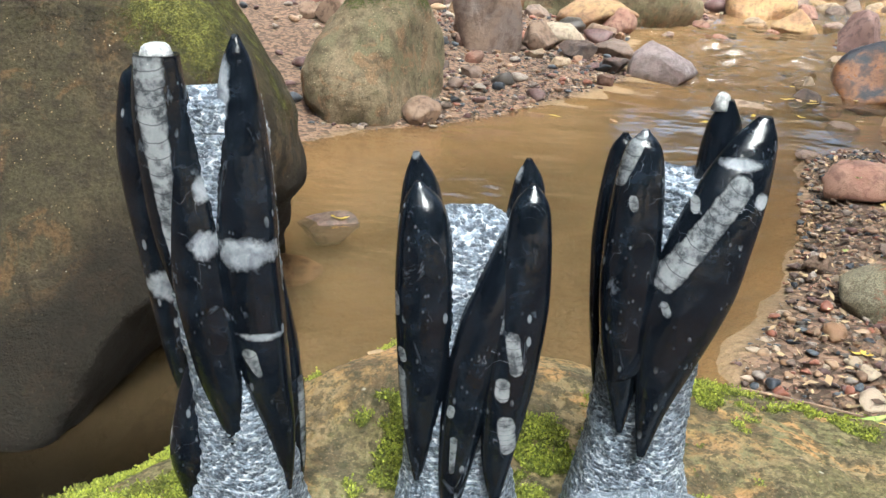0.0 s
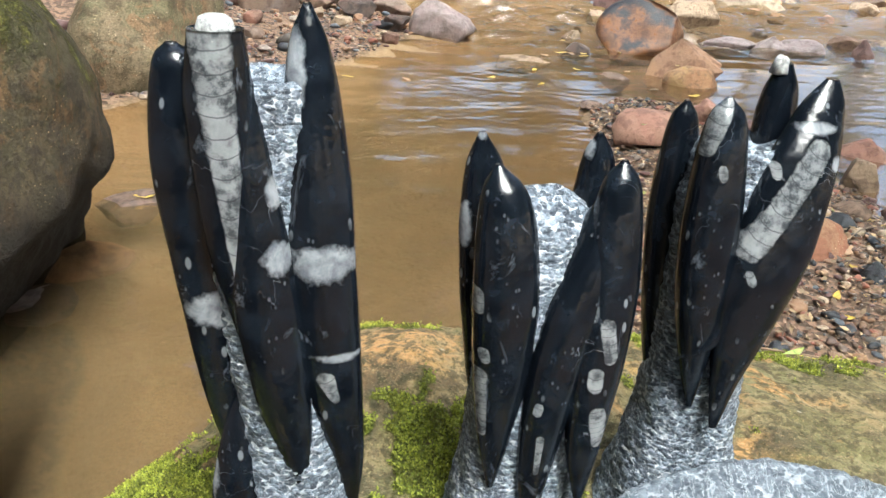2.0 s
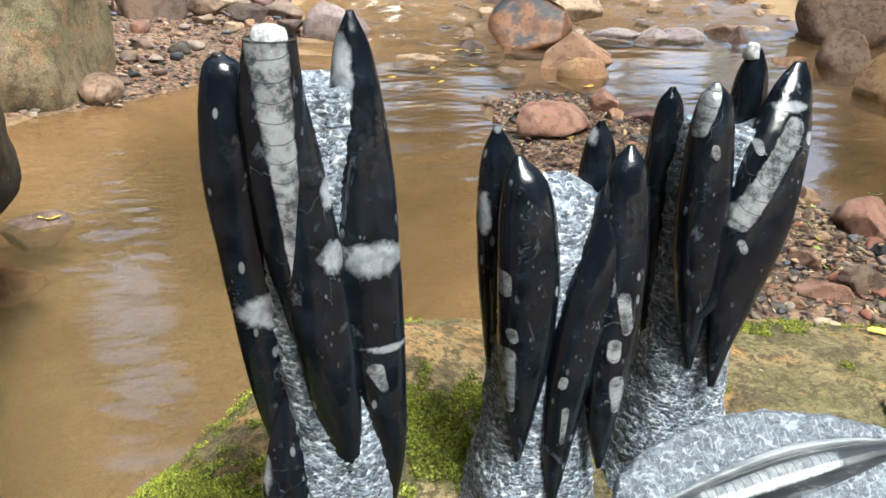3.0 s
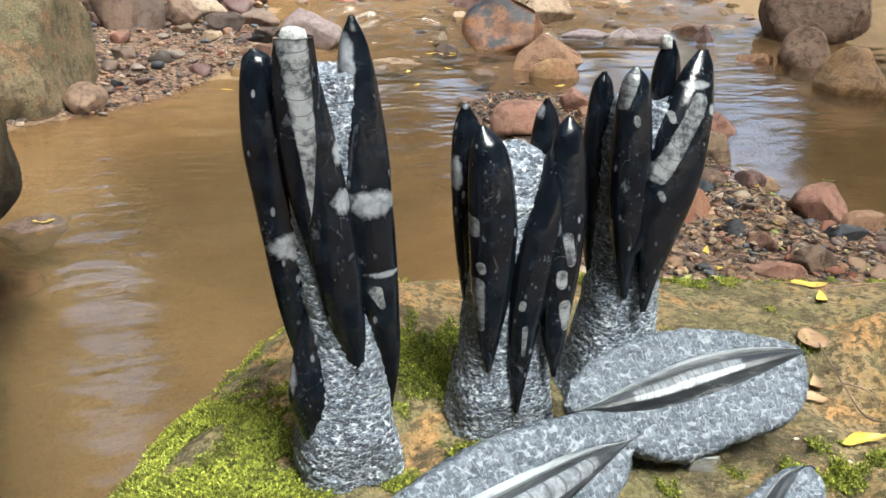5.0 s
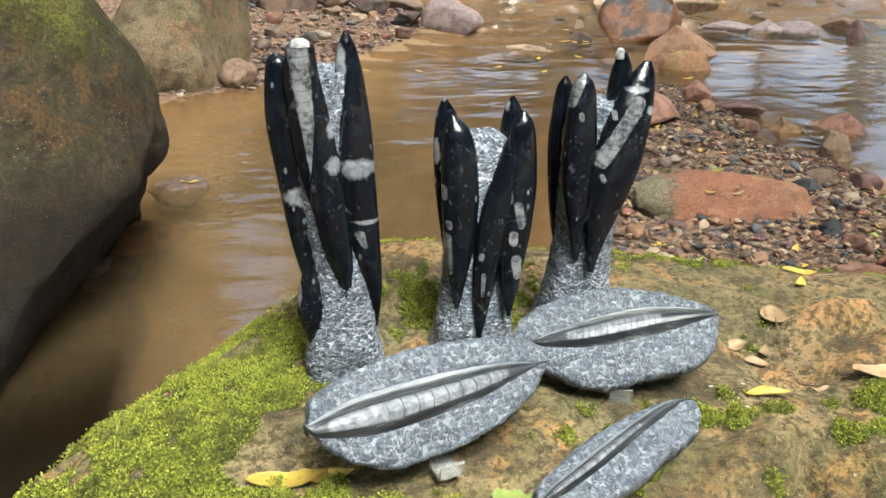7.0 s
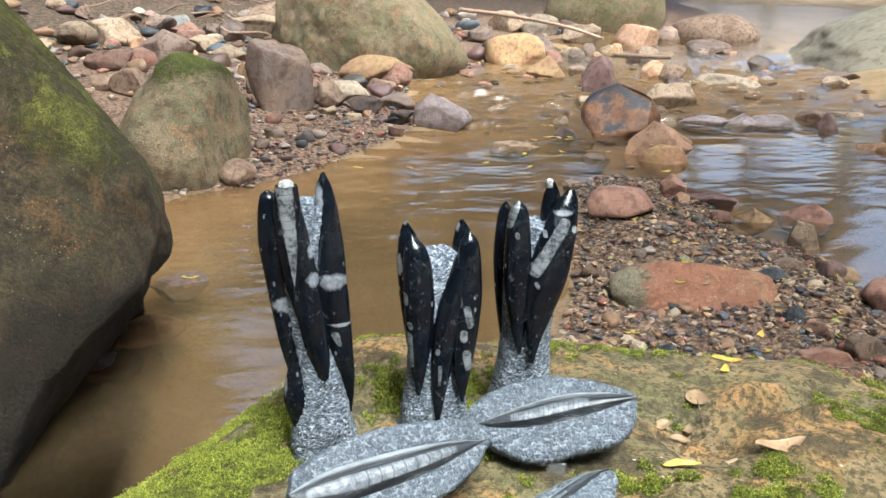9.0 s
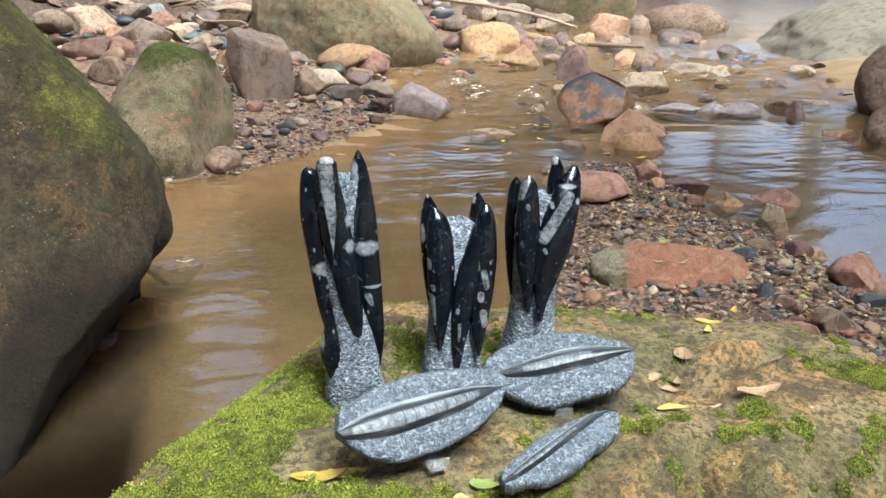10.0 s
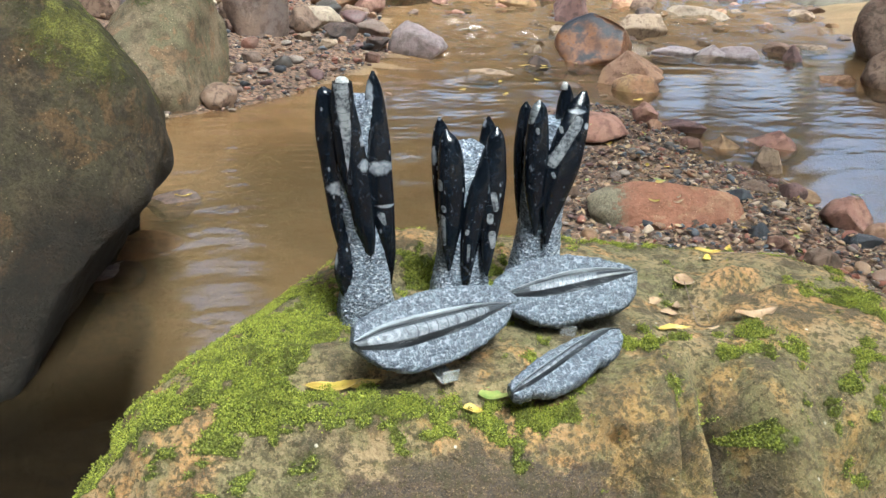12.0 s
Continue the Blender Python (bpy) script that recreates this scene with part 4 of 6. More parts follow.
            olive.append(0.5 * level + 0.8 * face * clamp((x - 0.12) / 0.15) + 0.6 * bell(x, y, 0.55, 1.15, 0.45, 0.08) + 0.5 * face * clamp((0.5 - z) / 0.15))
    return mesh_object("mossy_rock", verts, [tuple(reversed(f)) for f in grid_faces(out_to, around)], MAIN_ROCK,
                       attributes={"moss": cover, "warm": warm, "crust_and_shade": crust_and_shade, "olive": olive})


MAIN = tagged(build_main_rock(), "broad orange and brown sandstone boulder with bright green moss", "boulder", "large boulders of the stream")


def moss_tufts(rock_ob, count):
    """Small leafy moss shoots where the rock's moss is thick."""
    data = rock_ob.data
    n = len(data.vertices)
    co, no, moss = np.empty(n * 3), np.empty(n * 3), np.empty(n)
    data.vertices.foreach_get("co", co)
    data.vertices.foreach_get("normal", no)
    data.attributes["moss"].data.foreach_get("value", moss)
    co, no = co.reshape(-1, 3), no.reshape(-1, 3)
    rng = np.random.default_rng(4)
    seen = (co[:, 2] > 0.2) & (moss > 0.45)
    weight = np.where(seen, moss, 0) * np.hypot(co[:, 0] - ROCK_CENTRE[0], co[:, 1] - ROCK_CENTRE[1])
    pick = rng.choice(n, count, p=weight / weight.sum())
    base = co[pick] + rng.normal(0, 0.0022, (count, 3))
    up = no[pick] + rng.normal(0, 0.35, (count, 3))
    up /= np.linalg.norm(up, axis=1)[:, None]
    verts, faces = [], []
    for leaflet in range(3):
        side = np.cross(up, rng.normal(0, 1, (count, 3)))
        side /= np.linalg.norm(side, axis=1)[:, None]
        out = np.cross(side, up)
        long = rng.uniform(0.0014, 0.0036, (count, 1))
        wide = long * rng.uniform(0.25, 0.4, (count, 1))
        tip = base + up * long * 0.85 + out * long * 0.55
        mid = base + up * long * 0.5 + out * long * 0.2
        start = leaflet * count * 4
        verts.append(np.stack([base - up * 0.001, mid - side * wide, tip, mid + side * wide], 1).reshape(-1, 3))
        faces.append(start + np.arange(count * 4).reshape(-1, 4))
    ob = mesh_object("moss", np.concatenate(verts), np.concatenate(faces).tolist(), MOSS)
    return tagged(ob, "bright yellow green moss growing on the sandstone boulder", "moss", kind="stuff")


moss_tufts(MAIN, 120000)

# ---------------------------------------------------------------- fossil towers
def spline(points, steps):
    """Catmull-Rom through the rows of numbers."""
    pts = np.array([2 * np.array(points[0]) - points[1], *points, 2 * np.array(points[-1]) - points[-2]], float)
    out = []
    for i in range(1, len(pts) - 2):
        for s in range(steps):
            t = s / steps
            a, b, c, d = pts[i - 1 : i + 3]
            out.append(0.5 * (2 * b + (c - a) * t + (2 * a - 5 * b + 4 * c - d) * t * t + (3 * b - a - 3 * c + d) * t ** 3))
    return np.array(out + [pts[-2]])


def polished_shell(tower, points, fossils=(), veins=(), label="", squeeze=0.85, cap=False, name="polished_shell", twist=0.0, wide=1.12):
    """A polished pointed shell standing on the tower: rows of x, y, z and radius from its tip downwards."""
    line = spline(points, 26)
    sides = 44
    verts = []
    for i, (x, y, z, r) in enumerate(line):
        r = max(r, 0.0012)
        for j in range(sides):
            a = 2 * math.pi * j / sides + twist
            # a soft keel towards the viewer's side
            keel = 1 + 0.06 * max(0.0, math.cos(a + math.pi / 2)) ** 6
            ca, sa = math.copysign(abs(math.cos(a)) ** 0.85, math.cos(a)), math.copysign(abs(math.sin(a)) ** 0.85, math.sin(a))
            n = 1 + 0.03 * noise.noise(Vector((x * 40 + math.cos(a), y * 40 + math.sin(a), z * 30)))
            verts.append((x + wide * r * n * ca, y + squeeze * r * keel * n * sa, z))
    faces = grid_faces(len(line), sides)
    faces += [tuple(range(sides)), tuple(reversed(range((len(line) - 1) * sides, len(line) * sides)))]
    v = np.array(verts)
    vein = np.zeros(len(v))
    for x, y, z, sx, sz in veins:
        vein = np.maximum(vein, np.exp(-((v[:, 0] - x) / sx) ** 2 - ((v[:, 2] - z) / sz) ** 2 - np.clip((v[:, 1] - y - 0.02) / 0.01, 0, 9) ** 2))
    vein = np.maximum(vein, 0.45 * np.clip(1 - (line[0][2] - v[:, 2]) / 0.014, 0, 1))
    fossil, along = np.zeros(len(v)), np.zeros(len(v))
    for ax, az, bx, bz, ra, rb, rings in fossils:
        ex, ez = bx - ax, bz - az
        size = math.hypot(ex, ez)
        t = ((v[:, 0] - ax) * ex + (v[:, 2] - az) * ez) / size ** 2
        side = np.abs((v[:, 0] - ax) * ez - (v[:, 2] - az) * ex) / size
        tc = np.clip(t, 0, 1)
        over = np.abs(t - tc) * size
        wide = ra + (rb - ra) * tc
        inside = np.clip(1.0 - 0.5 * np.hypot(side, over) / wide * 1.2, 0, 1) * (v[:, 1] < np.interp(v[:, 2], [q[2] for q in reversed(points)], [q[1] for q in reversed(points)]) + 0.002)
        along = np.where(inside > fossil, t * rings + 0.12 * (side / wide) ** 2 * 2, along)
        fossil = np.maximum(fossil, inside)
    ob = mesh_object(name, verts, faces, POLISHED, tower, label or "polished black shell", attributes={"vein": vein, "fossil": fossil, "along": along})
    return ob


def chiselled_core(tower, rows, seed):
    """The rough block that the shells grow from: rows of x, y, z and two half-widths, upwards, ending in a hollow saddle."""
    line = spline(rows, 30)
    x, y, z, a, b = line[-1]
    line = np.concatenate([line, [(x, y, z - 0.002, 0.82 * a, 0.8 * b), (x, y, z - 0.006, 0.5 * a, 0.5 * b), (x, y, z - 0.008, 0.1 * a, 0.1 * b)]])
    foot = line[0][2]
    sides = 150
    verts = []
    for i, (x, y, z, a, b) in enumerate(line):
        square = 0.55 + 0.25 * clamp((z - foot - 0.03) / 0.06)
        y, b = y - 0.004, b + 0.009 * clamp((z - foot) / 0.05)
        for j in range(sides):
            t = 2 * math.pi * j / sides
            c, s = math.cos(t), math.sin(t)
            c, s = math.copysign(abs(c) ** square, c), math.copysign(abs(s) ** square, s)
            p = Vector((x + a * c, y + b * s, z))
            chip = noise.voronoi(Vector((p.x * 150 + seed, p.y * 150, p.z * 230)))[0]
            rough = 0.0020 * (chip[0] - 0.4) + 0.0013 * noise.noise(Vector((p.x * 170, p.y * 170, p.z * 300))) + 0.003 * noise.noise(p * 32 + Vector((seed, 0, 0)))
            rough += 0.004 * noise.noise(p * 60) * clamp(1 - (z - foot) / 0.04)
            verts.append((p.x + rough * c, p.y + rough * s, z + 0.0012 * noise.noise(p * 120) + 0.003 * noise.noise(p * 45) * (i > 0)))
    faces = grid_faces(len(line), sides)
    faces += [tuple(reversed(range(sides))), tuple(range((len(line) - 1) * sides, len(line) * sides))]
    return mesh_object("chiselled_core", verts, faces, CHISELLED, tower, "rough chiselled grey limestone")


def white_cap(tower, x, y, z, r, lean=0.0):
    bm = bmesh.new()
    bmesh.ops.create_cone(bm, cap_ends=True, segments=14, radius1=r, radius2=r * 0.72, depth=0.012)
    bmesh.ops.bevel(bm, geom=bm.edges[:], offset=0.0012, segments=1, affect="EDGES")
    for v in bm.verts:
        v.co += 0.0016 * noise.noise_vector(v.co * 140 + Vector((x, y, z)) * 9)
    bm.transform(pose(x, y, z, 0, lean, 0))
    return part("broken_tip", bm, WHITE_CAP, tower, "white broken shell tip")


tall = thing("fossil_tower", "tall sculpture of polished black fossil shells on chiselled grey stone", "fossil sculpture", "fossil towers", (-0.06, 0.74, 0.775))
short = thing("fossil_tower", "shorter sculpture of polished black shells with white ovals", "fossil sculpture", "fossil towers", (0.105, 0.775, 0.775))
right = thing("fossil_tower", "fan-shaped sculpture of polished black shells with a slanting fossil", "fossil sculpture", "fossil towers", (0.25, 0.79, 0.775))


def under(tower, rows):
    """World rows to rows round the tower's foot."""
    o = tower.location
    return [(r[0] - o.x, r[1] - o.y, r[2] - o.z, *r[3:]) for r in rows]


def shell(tower, rows, fossils=(), veins=(), **more):
    o = tower.location
    fossils = [(ax - o.x, az - o.z, bx - o.x, bz - o.z, *rest) for ax, az, bx, bz, *rest in fossils]
    return polished_shell(tower, under(tower, rows), fossils, under(tower, veins), **more)


chiselled_core(tall, under(tall, [(-0.058, 0.750, 0.772, 0.048, 0.036), (-0.058, 0.750, 0.80, 0.046, 0.034), (-0.058, 0.752, 0.85, 0.038, 0.028),
                                  (-0.06, 0.755, 0.93, 0.034, 0.024), (-0.068, 0.761, 1.03, 0.040, 0.022), (-0.072, 0.765, 1.10, 0.040, 0.022),
                                  (-0.072, 0.766, 1.134, 0.036, 0.020), (-0.070, 0.766, 1.142, 0.030, 0.016)]), 1)
shell(tall, [(-0.12, 0.76, 1.158, 0.0029), (-0.118, 0.758, 1.146, 0.0115), (-0.114, 0.752, 1.096, 0.0185), (-0.107, 0.749, 1.019, 0.0165), (-0.101, 0.746, 0.942, 0.0110), (-0.096, 0.744, 0.881, 0.0019)],
      veins=[(-0.1, 0.725, 1.006, 0.03, 0.016), (-0.115, 0.73, 1.165, 0.02, 0.010), (-0.108, 0.73, 1.115, 0.005, 0.006)])
shell(tall, [(-0.094, 0.738, 1.17, 0.013), (-0.094, 0.736, 1.129, 0.0165), (-0.090, 0.729, 1.057, 0.0135), (-0.084, 0.727, 1.000, 0.0065), (-0.082, 0.728, 0.975, 0.0019)],
      [(-0.098, 1.175, -0.084, 1.03, 0.0125, 0.004, 13)], label="polished shell with a long white ringed fossil")
white_cap(tall, *under(tall, [(-0.094, 0.738, 1.170, 0.0125, 4)])[0])
shell(tall, [(-0.087, 0.748, 1.156, 0.0036), (-0.086, 0.739, 1.139, 0.0095), (-0.079, 0.731, 1.078, 0.0145), (-0.071, 0.726, 1.007, 0.0175), (-0.063, 0.723, 0.945, 0.0145), (-0.056, 0.721, 0.905, 0.0085), (-0.052, 0.720, 0.864, 0.0018)],
      veins=[(-0.064, 0.71, 1.047, 0.011, 0.013), (-0.062, 0.71, 1.12, 0.006, 0.02), (-0.066, 0.71, 1.085, 0.006, 0.012)])
shell(tall, [(-0.047, 0.755, 1.182, 0.0019), (-0.046, 0.752, 1.157, 0.0105), (-0.043, 0.744, 1.103, 0.0165), (-0.040, 0.735, 1.027, 0.0190), (-0.032, 0.732, 0.944, 0.0160), (-0.024, 0.733, 0.890, 0.0100), (-0.020, 0.735, 0.838, 0.0019)],
      [(-0.038, 0.965, -0.032, 0.95, 0.006, 0.003, 2)], veins=[(-0.037, 0.715, 1.042, 0.03, 0.014), (-0.054, 0.73, 1.15, 0.008, 0.03), (-0.03, 0.715, 0.98, 0.02, 0.004)])
shell(tall, [(-0.09, 0.739, 0.948, 0.0019), (-0.091, 0.736, 0.917, 0.0104), (-0.093, 0.732, 0.87, 0.0166), (-0.091, 0.73, 0.836, 0.0123), (-0.088, 0.726, 0.803, 0.0019)],
      veins=[(-0.11, 0.71, 0.89, 0.006, 0.02)])
shell(tall, [(-0.032, 0.77, 1.007, 0.0038), (-0.030, 0.768, 0.928, 0.0123), (-0.028, 0.765, 0.85, 0.0114), (-0.024, 0.762, 0.791, 0.0019)],
      [(-0.012, 0.92, -0.012, 0.82, 0.006, 0.004, 12)])

chiselled_core(short, under(short, [(0.106, 0.781, 0.772, 0.052, 0.038), (0.106, 0.781, 0.80, 0.050, 0.036), (0.106, 0.783, 0.85, 0.042, 0.03), (0.106, 0.785, 0.92, 0.038, 0.026),
                                    (0.108, 0.789, 1.00, 0.040, 0.024), (0.108, 0.793, 1.035, 0.038, 0.020), (0.108, 0.797, 1.05, 0.030, 0.014), (0.108, 0.80, 1.058, 0.018, 0.006)]), 2)
shell(short, [(0.066, 0.803, 1.097, 0.0019), (0.07, 0.803, 1.069, 0.0125), (0.073, 0.796, 1.015, 0.0165), (0.077, 0.793, 0.934, 0.0123), (0.079, 0.783, 0.866, 0.0038)],
      veins=[(0.065, 0.78, 1.097, 0.006, 0.006), (0.056, 0.78, 1.035, 0.006, 0.02)])
shell(short, [(0.072, 0.775, 1.084, 0.0019), (0.077, 0.77, 1.063, 0.0145), (0.081, 0.762, 1.009, 0.0200), (0.082, 0.757, 0.943, 0.0180), (0.080, 0.751, 0.89, 0.0105), (0.079, 0.745, 0.851, 0.0019)],
      [(0.0595, 1.004, 0.0605, 0.993, 0.0042, 0.004, 2), (0.066, 0.963, 0.067, 0.958, 0.0036, 0.0036, 1), (0.064, 0.945, 0.068, 0.90, 0.0055, 0.004, 9)])
shell(short, [(0.148, 0.806, 1.096, 0.0019), (0.149, 0.806, 1.076, 0.0104), (0.148, 0.801, 1.038, 0.0133), (0.153, 0.796, 0.986, 0.0114)],
      veins=[(0.14, 0.79, 1.09, 0.006, 0.012)])
shell(short, [(0.152, 0.775, 1.069, 0.0029), (0.146, 0.768, 1.048, 0.0133), (0.129, 0.755, 0.996, 0.0176), (0.116, 0.748, 0.932, 0.0166), (0.108, 0.74, 0.865, 0.0104), (0.105, 0.732, 0.808, 0.0019)],
      [(0.117, 1.052, 0.1165, 1.045, 0.003, 0.003, 1), (0.105, 0.925, 0.104, 0.92, 0.003, 0.003, 1), (0.108, 0.90, 0.107, 0.872, 0.003, 0.002, 3)])
shell(short, [(0.153, 0.769, 1.089, 0.0019), (0.152, 0.766, 1.069, 0.0123), (0.15, 0.756, 1.008, 0.0176), (0.145, 0.746, 0.945, 0.0162), (0.14, 0.736, 0.887, 0.0104), (0.14, 0.729, 0.845, 0.0019)],
      [(0.134, 1.008, 0.135, 0.99, 0.005, 0.0046, 4), (0.146, 0.985, 0.150, 0.962, 0.0056, 0.005, 4), (0.141, 0.95, 0.141, 0.942, 0.0056, 0.0056, 1), (0.145, 0.92, 0.148, 0.90, 0.0066, 0.006, 5)],
      label="polished shell with grey white ovals")

chiselled_core(right, under(right, [(0.245, 0.801, 0.772, 0.058, 0.038), (0.247, 0.801, 0.80, 0.052, 0.036), (0.247, 0.803, 0.86, 0.040, 0.028), (0.248, 0.803, 0.94, 0.036, 0.024),
                                    (0.252, 0.806, 1.03, 0.040, 0.022), (0.255, 0.810, 1.065, 0.038, 0.02), (0.256, 0.811, 1.085, 0.034, 0.018), (0.256, 0.811, 1.092, 0.03, 0.014)]), 3)
shell(right, [(0.216, 0.826, 1.114, 0.0019), (0.216, 0.826, 1.095, 0.01), (0.215, 0.821, 1.036, 0.0142), (0.219, 0.816, 0.968, 0.0142), (0.22, 0.811, 0.919, 0.0095), (0.222, 0.806, 0.875, 0.0019)],
      [(0.196, 1.104, 0.196, 1.097, 0.0036, 0.0036, 1)], veins=[(0.212, 0.77, 1.03, 0.008, 0.02), (0.205, 0.77, 1.0, 0.006, 0.01)])
shell(right, [(0.225, 0.786, 1.127, 0.0019), (0.225, 0.783, 1.109, 0.0123), (0.224, 0.776, 1.051, 0.0176), (0.225, 0.77, 0.986, 0.0162), (0.228, 0.766, 0.931, 0.0085), (0.23, 0.763, 0.9, 0.0019)],
      [(0.221, 1.125, 0.209, 1.095, 0.006, 0.0055, 3), (0.22, 1.083, 0.221, 1.078, 0.0032, 0.0032, 1)])
shell(right, [(0.305, 0.800, 1.137, 0.0029), (0.297, 0.793, 1.116, 0.0105), (0.281, 0.778, 1.071, 0.0170), (0.266, 0.766, 1.013, 0.0180), (0.256, 0.760, 0.965, 0.0130), (0.249, 0.756, 0.925, 0.0068), (0.246, 0.752, 0.888, 0.0019)],
      [(0.290, 1.094, 0.247, 1.030, 0.0085, 0.009, 7), (0.262, 1.083, 0.262, 1.078, 0.003, 0.003, 1), (0.248, 1.013, 0.250, 1.007, 0.003, 0.003, 1)], wide=1.62,
      label="broad polished shell with a slanting ringed fossil", veins=[(0.290, 0.77, 1.108, 0.020, 0.005), (0.262, 0.76, 1.108, 0.006, 0.02), (0.305, 0.77, 1.085, 0.006, 0.008)])
shell(right, [(0.284, 0.825, 1.142, 0.0038), (0.284, 0.825, 1.12, 0.0114), (0.282, 0.82, 1.082, 0.0133), (0.279, 0.81, 1.031, 0.0095)])
white_cap(right, *under(right, [(0.280, 0.825, 1.140, 0.007, 0)])[0])
shell(right, [(0.243, 0.76, 0.993, 0.0019), (0.24, 0.76, 0.969, 0.0066), (0.229, 0.76, 0.952, 0.0057), (0.214, 0.763, 0.942, 0.0009)], veins=[(0.235, 0.735, 0.985, 0.006, 0.014)])


# ---------------------------------------------------------------- fossil slabs
def curve(points, xs):
    """Smooth curve y(x) through the points."""
    line = spline(points, 16)
    return np.interp(xs, line[:, 0], line[:, 1])


def fossil_slab(label, m, thick, top, bottom, upper, lower, pale, rings, seed, raised=0.009):
    """A chipped slab with a shell raised along its face; x along it, z out of its face.
    top and bottom are its outline, upper and lower the shell's edges, pale the stretch that shows the ringed inside."""
    ob = thing("fossil_slab", label, "fossil slab", "fossil slabs")
    ob.matrix_world = m
    x0, x1 = max(top[0][0], bottom[0][0]), min(top[-1][0], bottom[-1][0])
    columns = 230
    xs = x0 + (x1 - x0) * (0.5 - 0.5 * np.cos(np.linspace(0, math.pi, columns)))
    chip = np.array([0.0022 * noise.noise(Vector((x * 80, seed, 0))) + 0.0013 * noise.noise(Vector((x * 260, seed, 3))) for x in xs])
    nick = np.array([0.0036 * noise.noise(Vector((x * 62, seed, 9))) + 0.0022 * noise.noise(Vector((x * 230, seed, 7))) for x in xs])
    yt, yb = curve(top, xs) + chip, curve(bottom, xs) + nick
    yu, yl = curve(upper, xs), curve(lower, xs)
    yu = np.minimum(yu, yt - 0.0012)
    yl = np.minimum(np.maximum(yl, yb + 0.0012), yu - 0.0003)
    widest = float((yu - yl).max())

    def relief(x, y, i):
        edge = min(yt[i] - y, y - yb[i], 0.7 * (x - x0) + 0.001, 0.7 * (x1 - x) + 0.001)
        z = thick * 0.5 - 0.0045 * math.exp(-max(edge, 0) / 0.0022) - 0.0025 * math.exp(-max(edge, 0) / 0.012)
        z += 0.0024 * noise.noise(Vector((x * 30, y * 30, seed))) + 0.0016 * noise.noise(Vector((x * 75, y * 75, seed)))
        scale_chip = noise.voronoi(Vector((x * 170, y * 210, seed)))[0]
        return z + 0.0011 * (scale_chip[0] - 0.4) + 0.0007 * noise.noise(Vector((x * 330, y * 330, seed)))

    def block(low, high, count, first, last):
        """Grid of points between two edges; the first and last rows can be kept smooth."""
        out = []
        for k in range(count):
            f = k / (count - 1)
            for i, x in enumerate(xs):
                y = low[i] + (high[i] - low[i]) * f
                z = relief(x, y, i)
                if (first and k == 0) or (last and k == count - 1):
                    z = thick * 0.5 - 0.001
                out.append((x, y, z))
        return out

    verts, faces = [], []
    for low, high, count, first, last in ((yb, yl, 50, False, True), (yu, yt, 50, True, False)):
        start = len(verts)
        verts += block(low, high, count, first, last)
        faces += [tuple(start + v for v in f) for f in grid_faces(count, columns, False)]
    # sides and back
    front_low, front_high = list(range(columns)), list(range(len(verts) - columns, len(verts)))
    loop = front_low + [50 * columns - 1, 50 * columns + columns - 1] + front_high[::-1] + [50 * columns, 49 * columns]
    loop = list(dict.fromkeys(loop))
    for depth, inset in ((0.35, 1.0), (0.75, 0.985), (1.0, 0.93)):
        ring = []
        for v in loop:
            x, y, z = verts[v] if v < len(verts) else (0, 0, 0)
            i = int(np.argmin(np.abs(xs - x)))
            mid = 0.5 * (yt[i] + yb[i])
            rough = 1 + 0.02 * noise.noise(Vector((x * 120, y * 120, depth * 9 + seed)))
            ring.append((x * inset * rough, mid + (y - mid) * inset * rough, thick * 0.5 - 0.008 - depth * (thick - 0.008) + 0.001 * noise.noise(Vector((x * 90, y * 90, seed)))))
        start = len(verts)
        previous = loop if depth == 0.35 else list(range(start - len(loop), start))
        verts += ring
        faces += [(previous[k], start + k, start + (k + 1) % len(loop), previous[(k + 1) % len(loop)]) for k in range(len(loop))]
    # the back closes along pairs of points across it
    start, n = len(verts) - len(loop), len(loop)
    for k in range(n // 2 - 1):
        faces.append((start + k, start + n - 1 - k, start + n - 2 - k, start + k + 1))
    mesh_object("slab", verts, faces, SLAB_STONE, ob, "rough grey limestone with white scratches")
    # the polished shell: dark flank below, ringed inside, groove and thin ridge above
    across, shape = 60, ((-1.0, -0.0010), (-0.86, 0.15), (-0.58, 0.80), (-0.45, 0.97), (-0.1, 1.0), (0.25, 0.72), (0.44, 0.34), (0.54, 0.12), (0.64, 0.28), (0.76, 0.62), (0.86, 0.45), (1.0, 0.0))
    qs, hs = [q for q, _ in shape], [h for _, h in shape]
    vs, light, along, grey = [], [], [], []
    for k in range(across):
        q = 2 * k / (across - 1) - 1
        h = float(np.interp(q, qs, hs))
        for i, x in enumerate(xs):
            y = yl[i] + (yu[i] - yl[i]) * (q + 1) / 2
            full = min(1.0, (yu[i] - yl[i]) / widest * 1.15) ** 0.8
            inner = (x - pale[0]) / (pale[1] - pale[0])
            bow = inner + 0.012 * (q * 2.2) ** 2
            ridge = 0.00015 * math.sin(2 * math.pi * rings * bow) if rings and pale[2] < inner < 1 and -0.5 < q < 0.4 else 0.0
            vs.append((x, y, thick * 0.5 - 0.001 + raised * full * h + ridge + 0.0003 * noise.noise(Vector((x * 60, y * 200, seed)))))
            ends = clamp(inner * 14 + 0.2) * clamp((1 - inner) * 10)
            light.append(ends * clamp((q + 0.56 - 0.22 * clamp(inner - 0.5)) / 0.1) * clamp((0.42 - q) / 0.1))
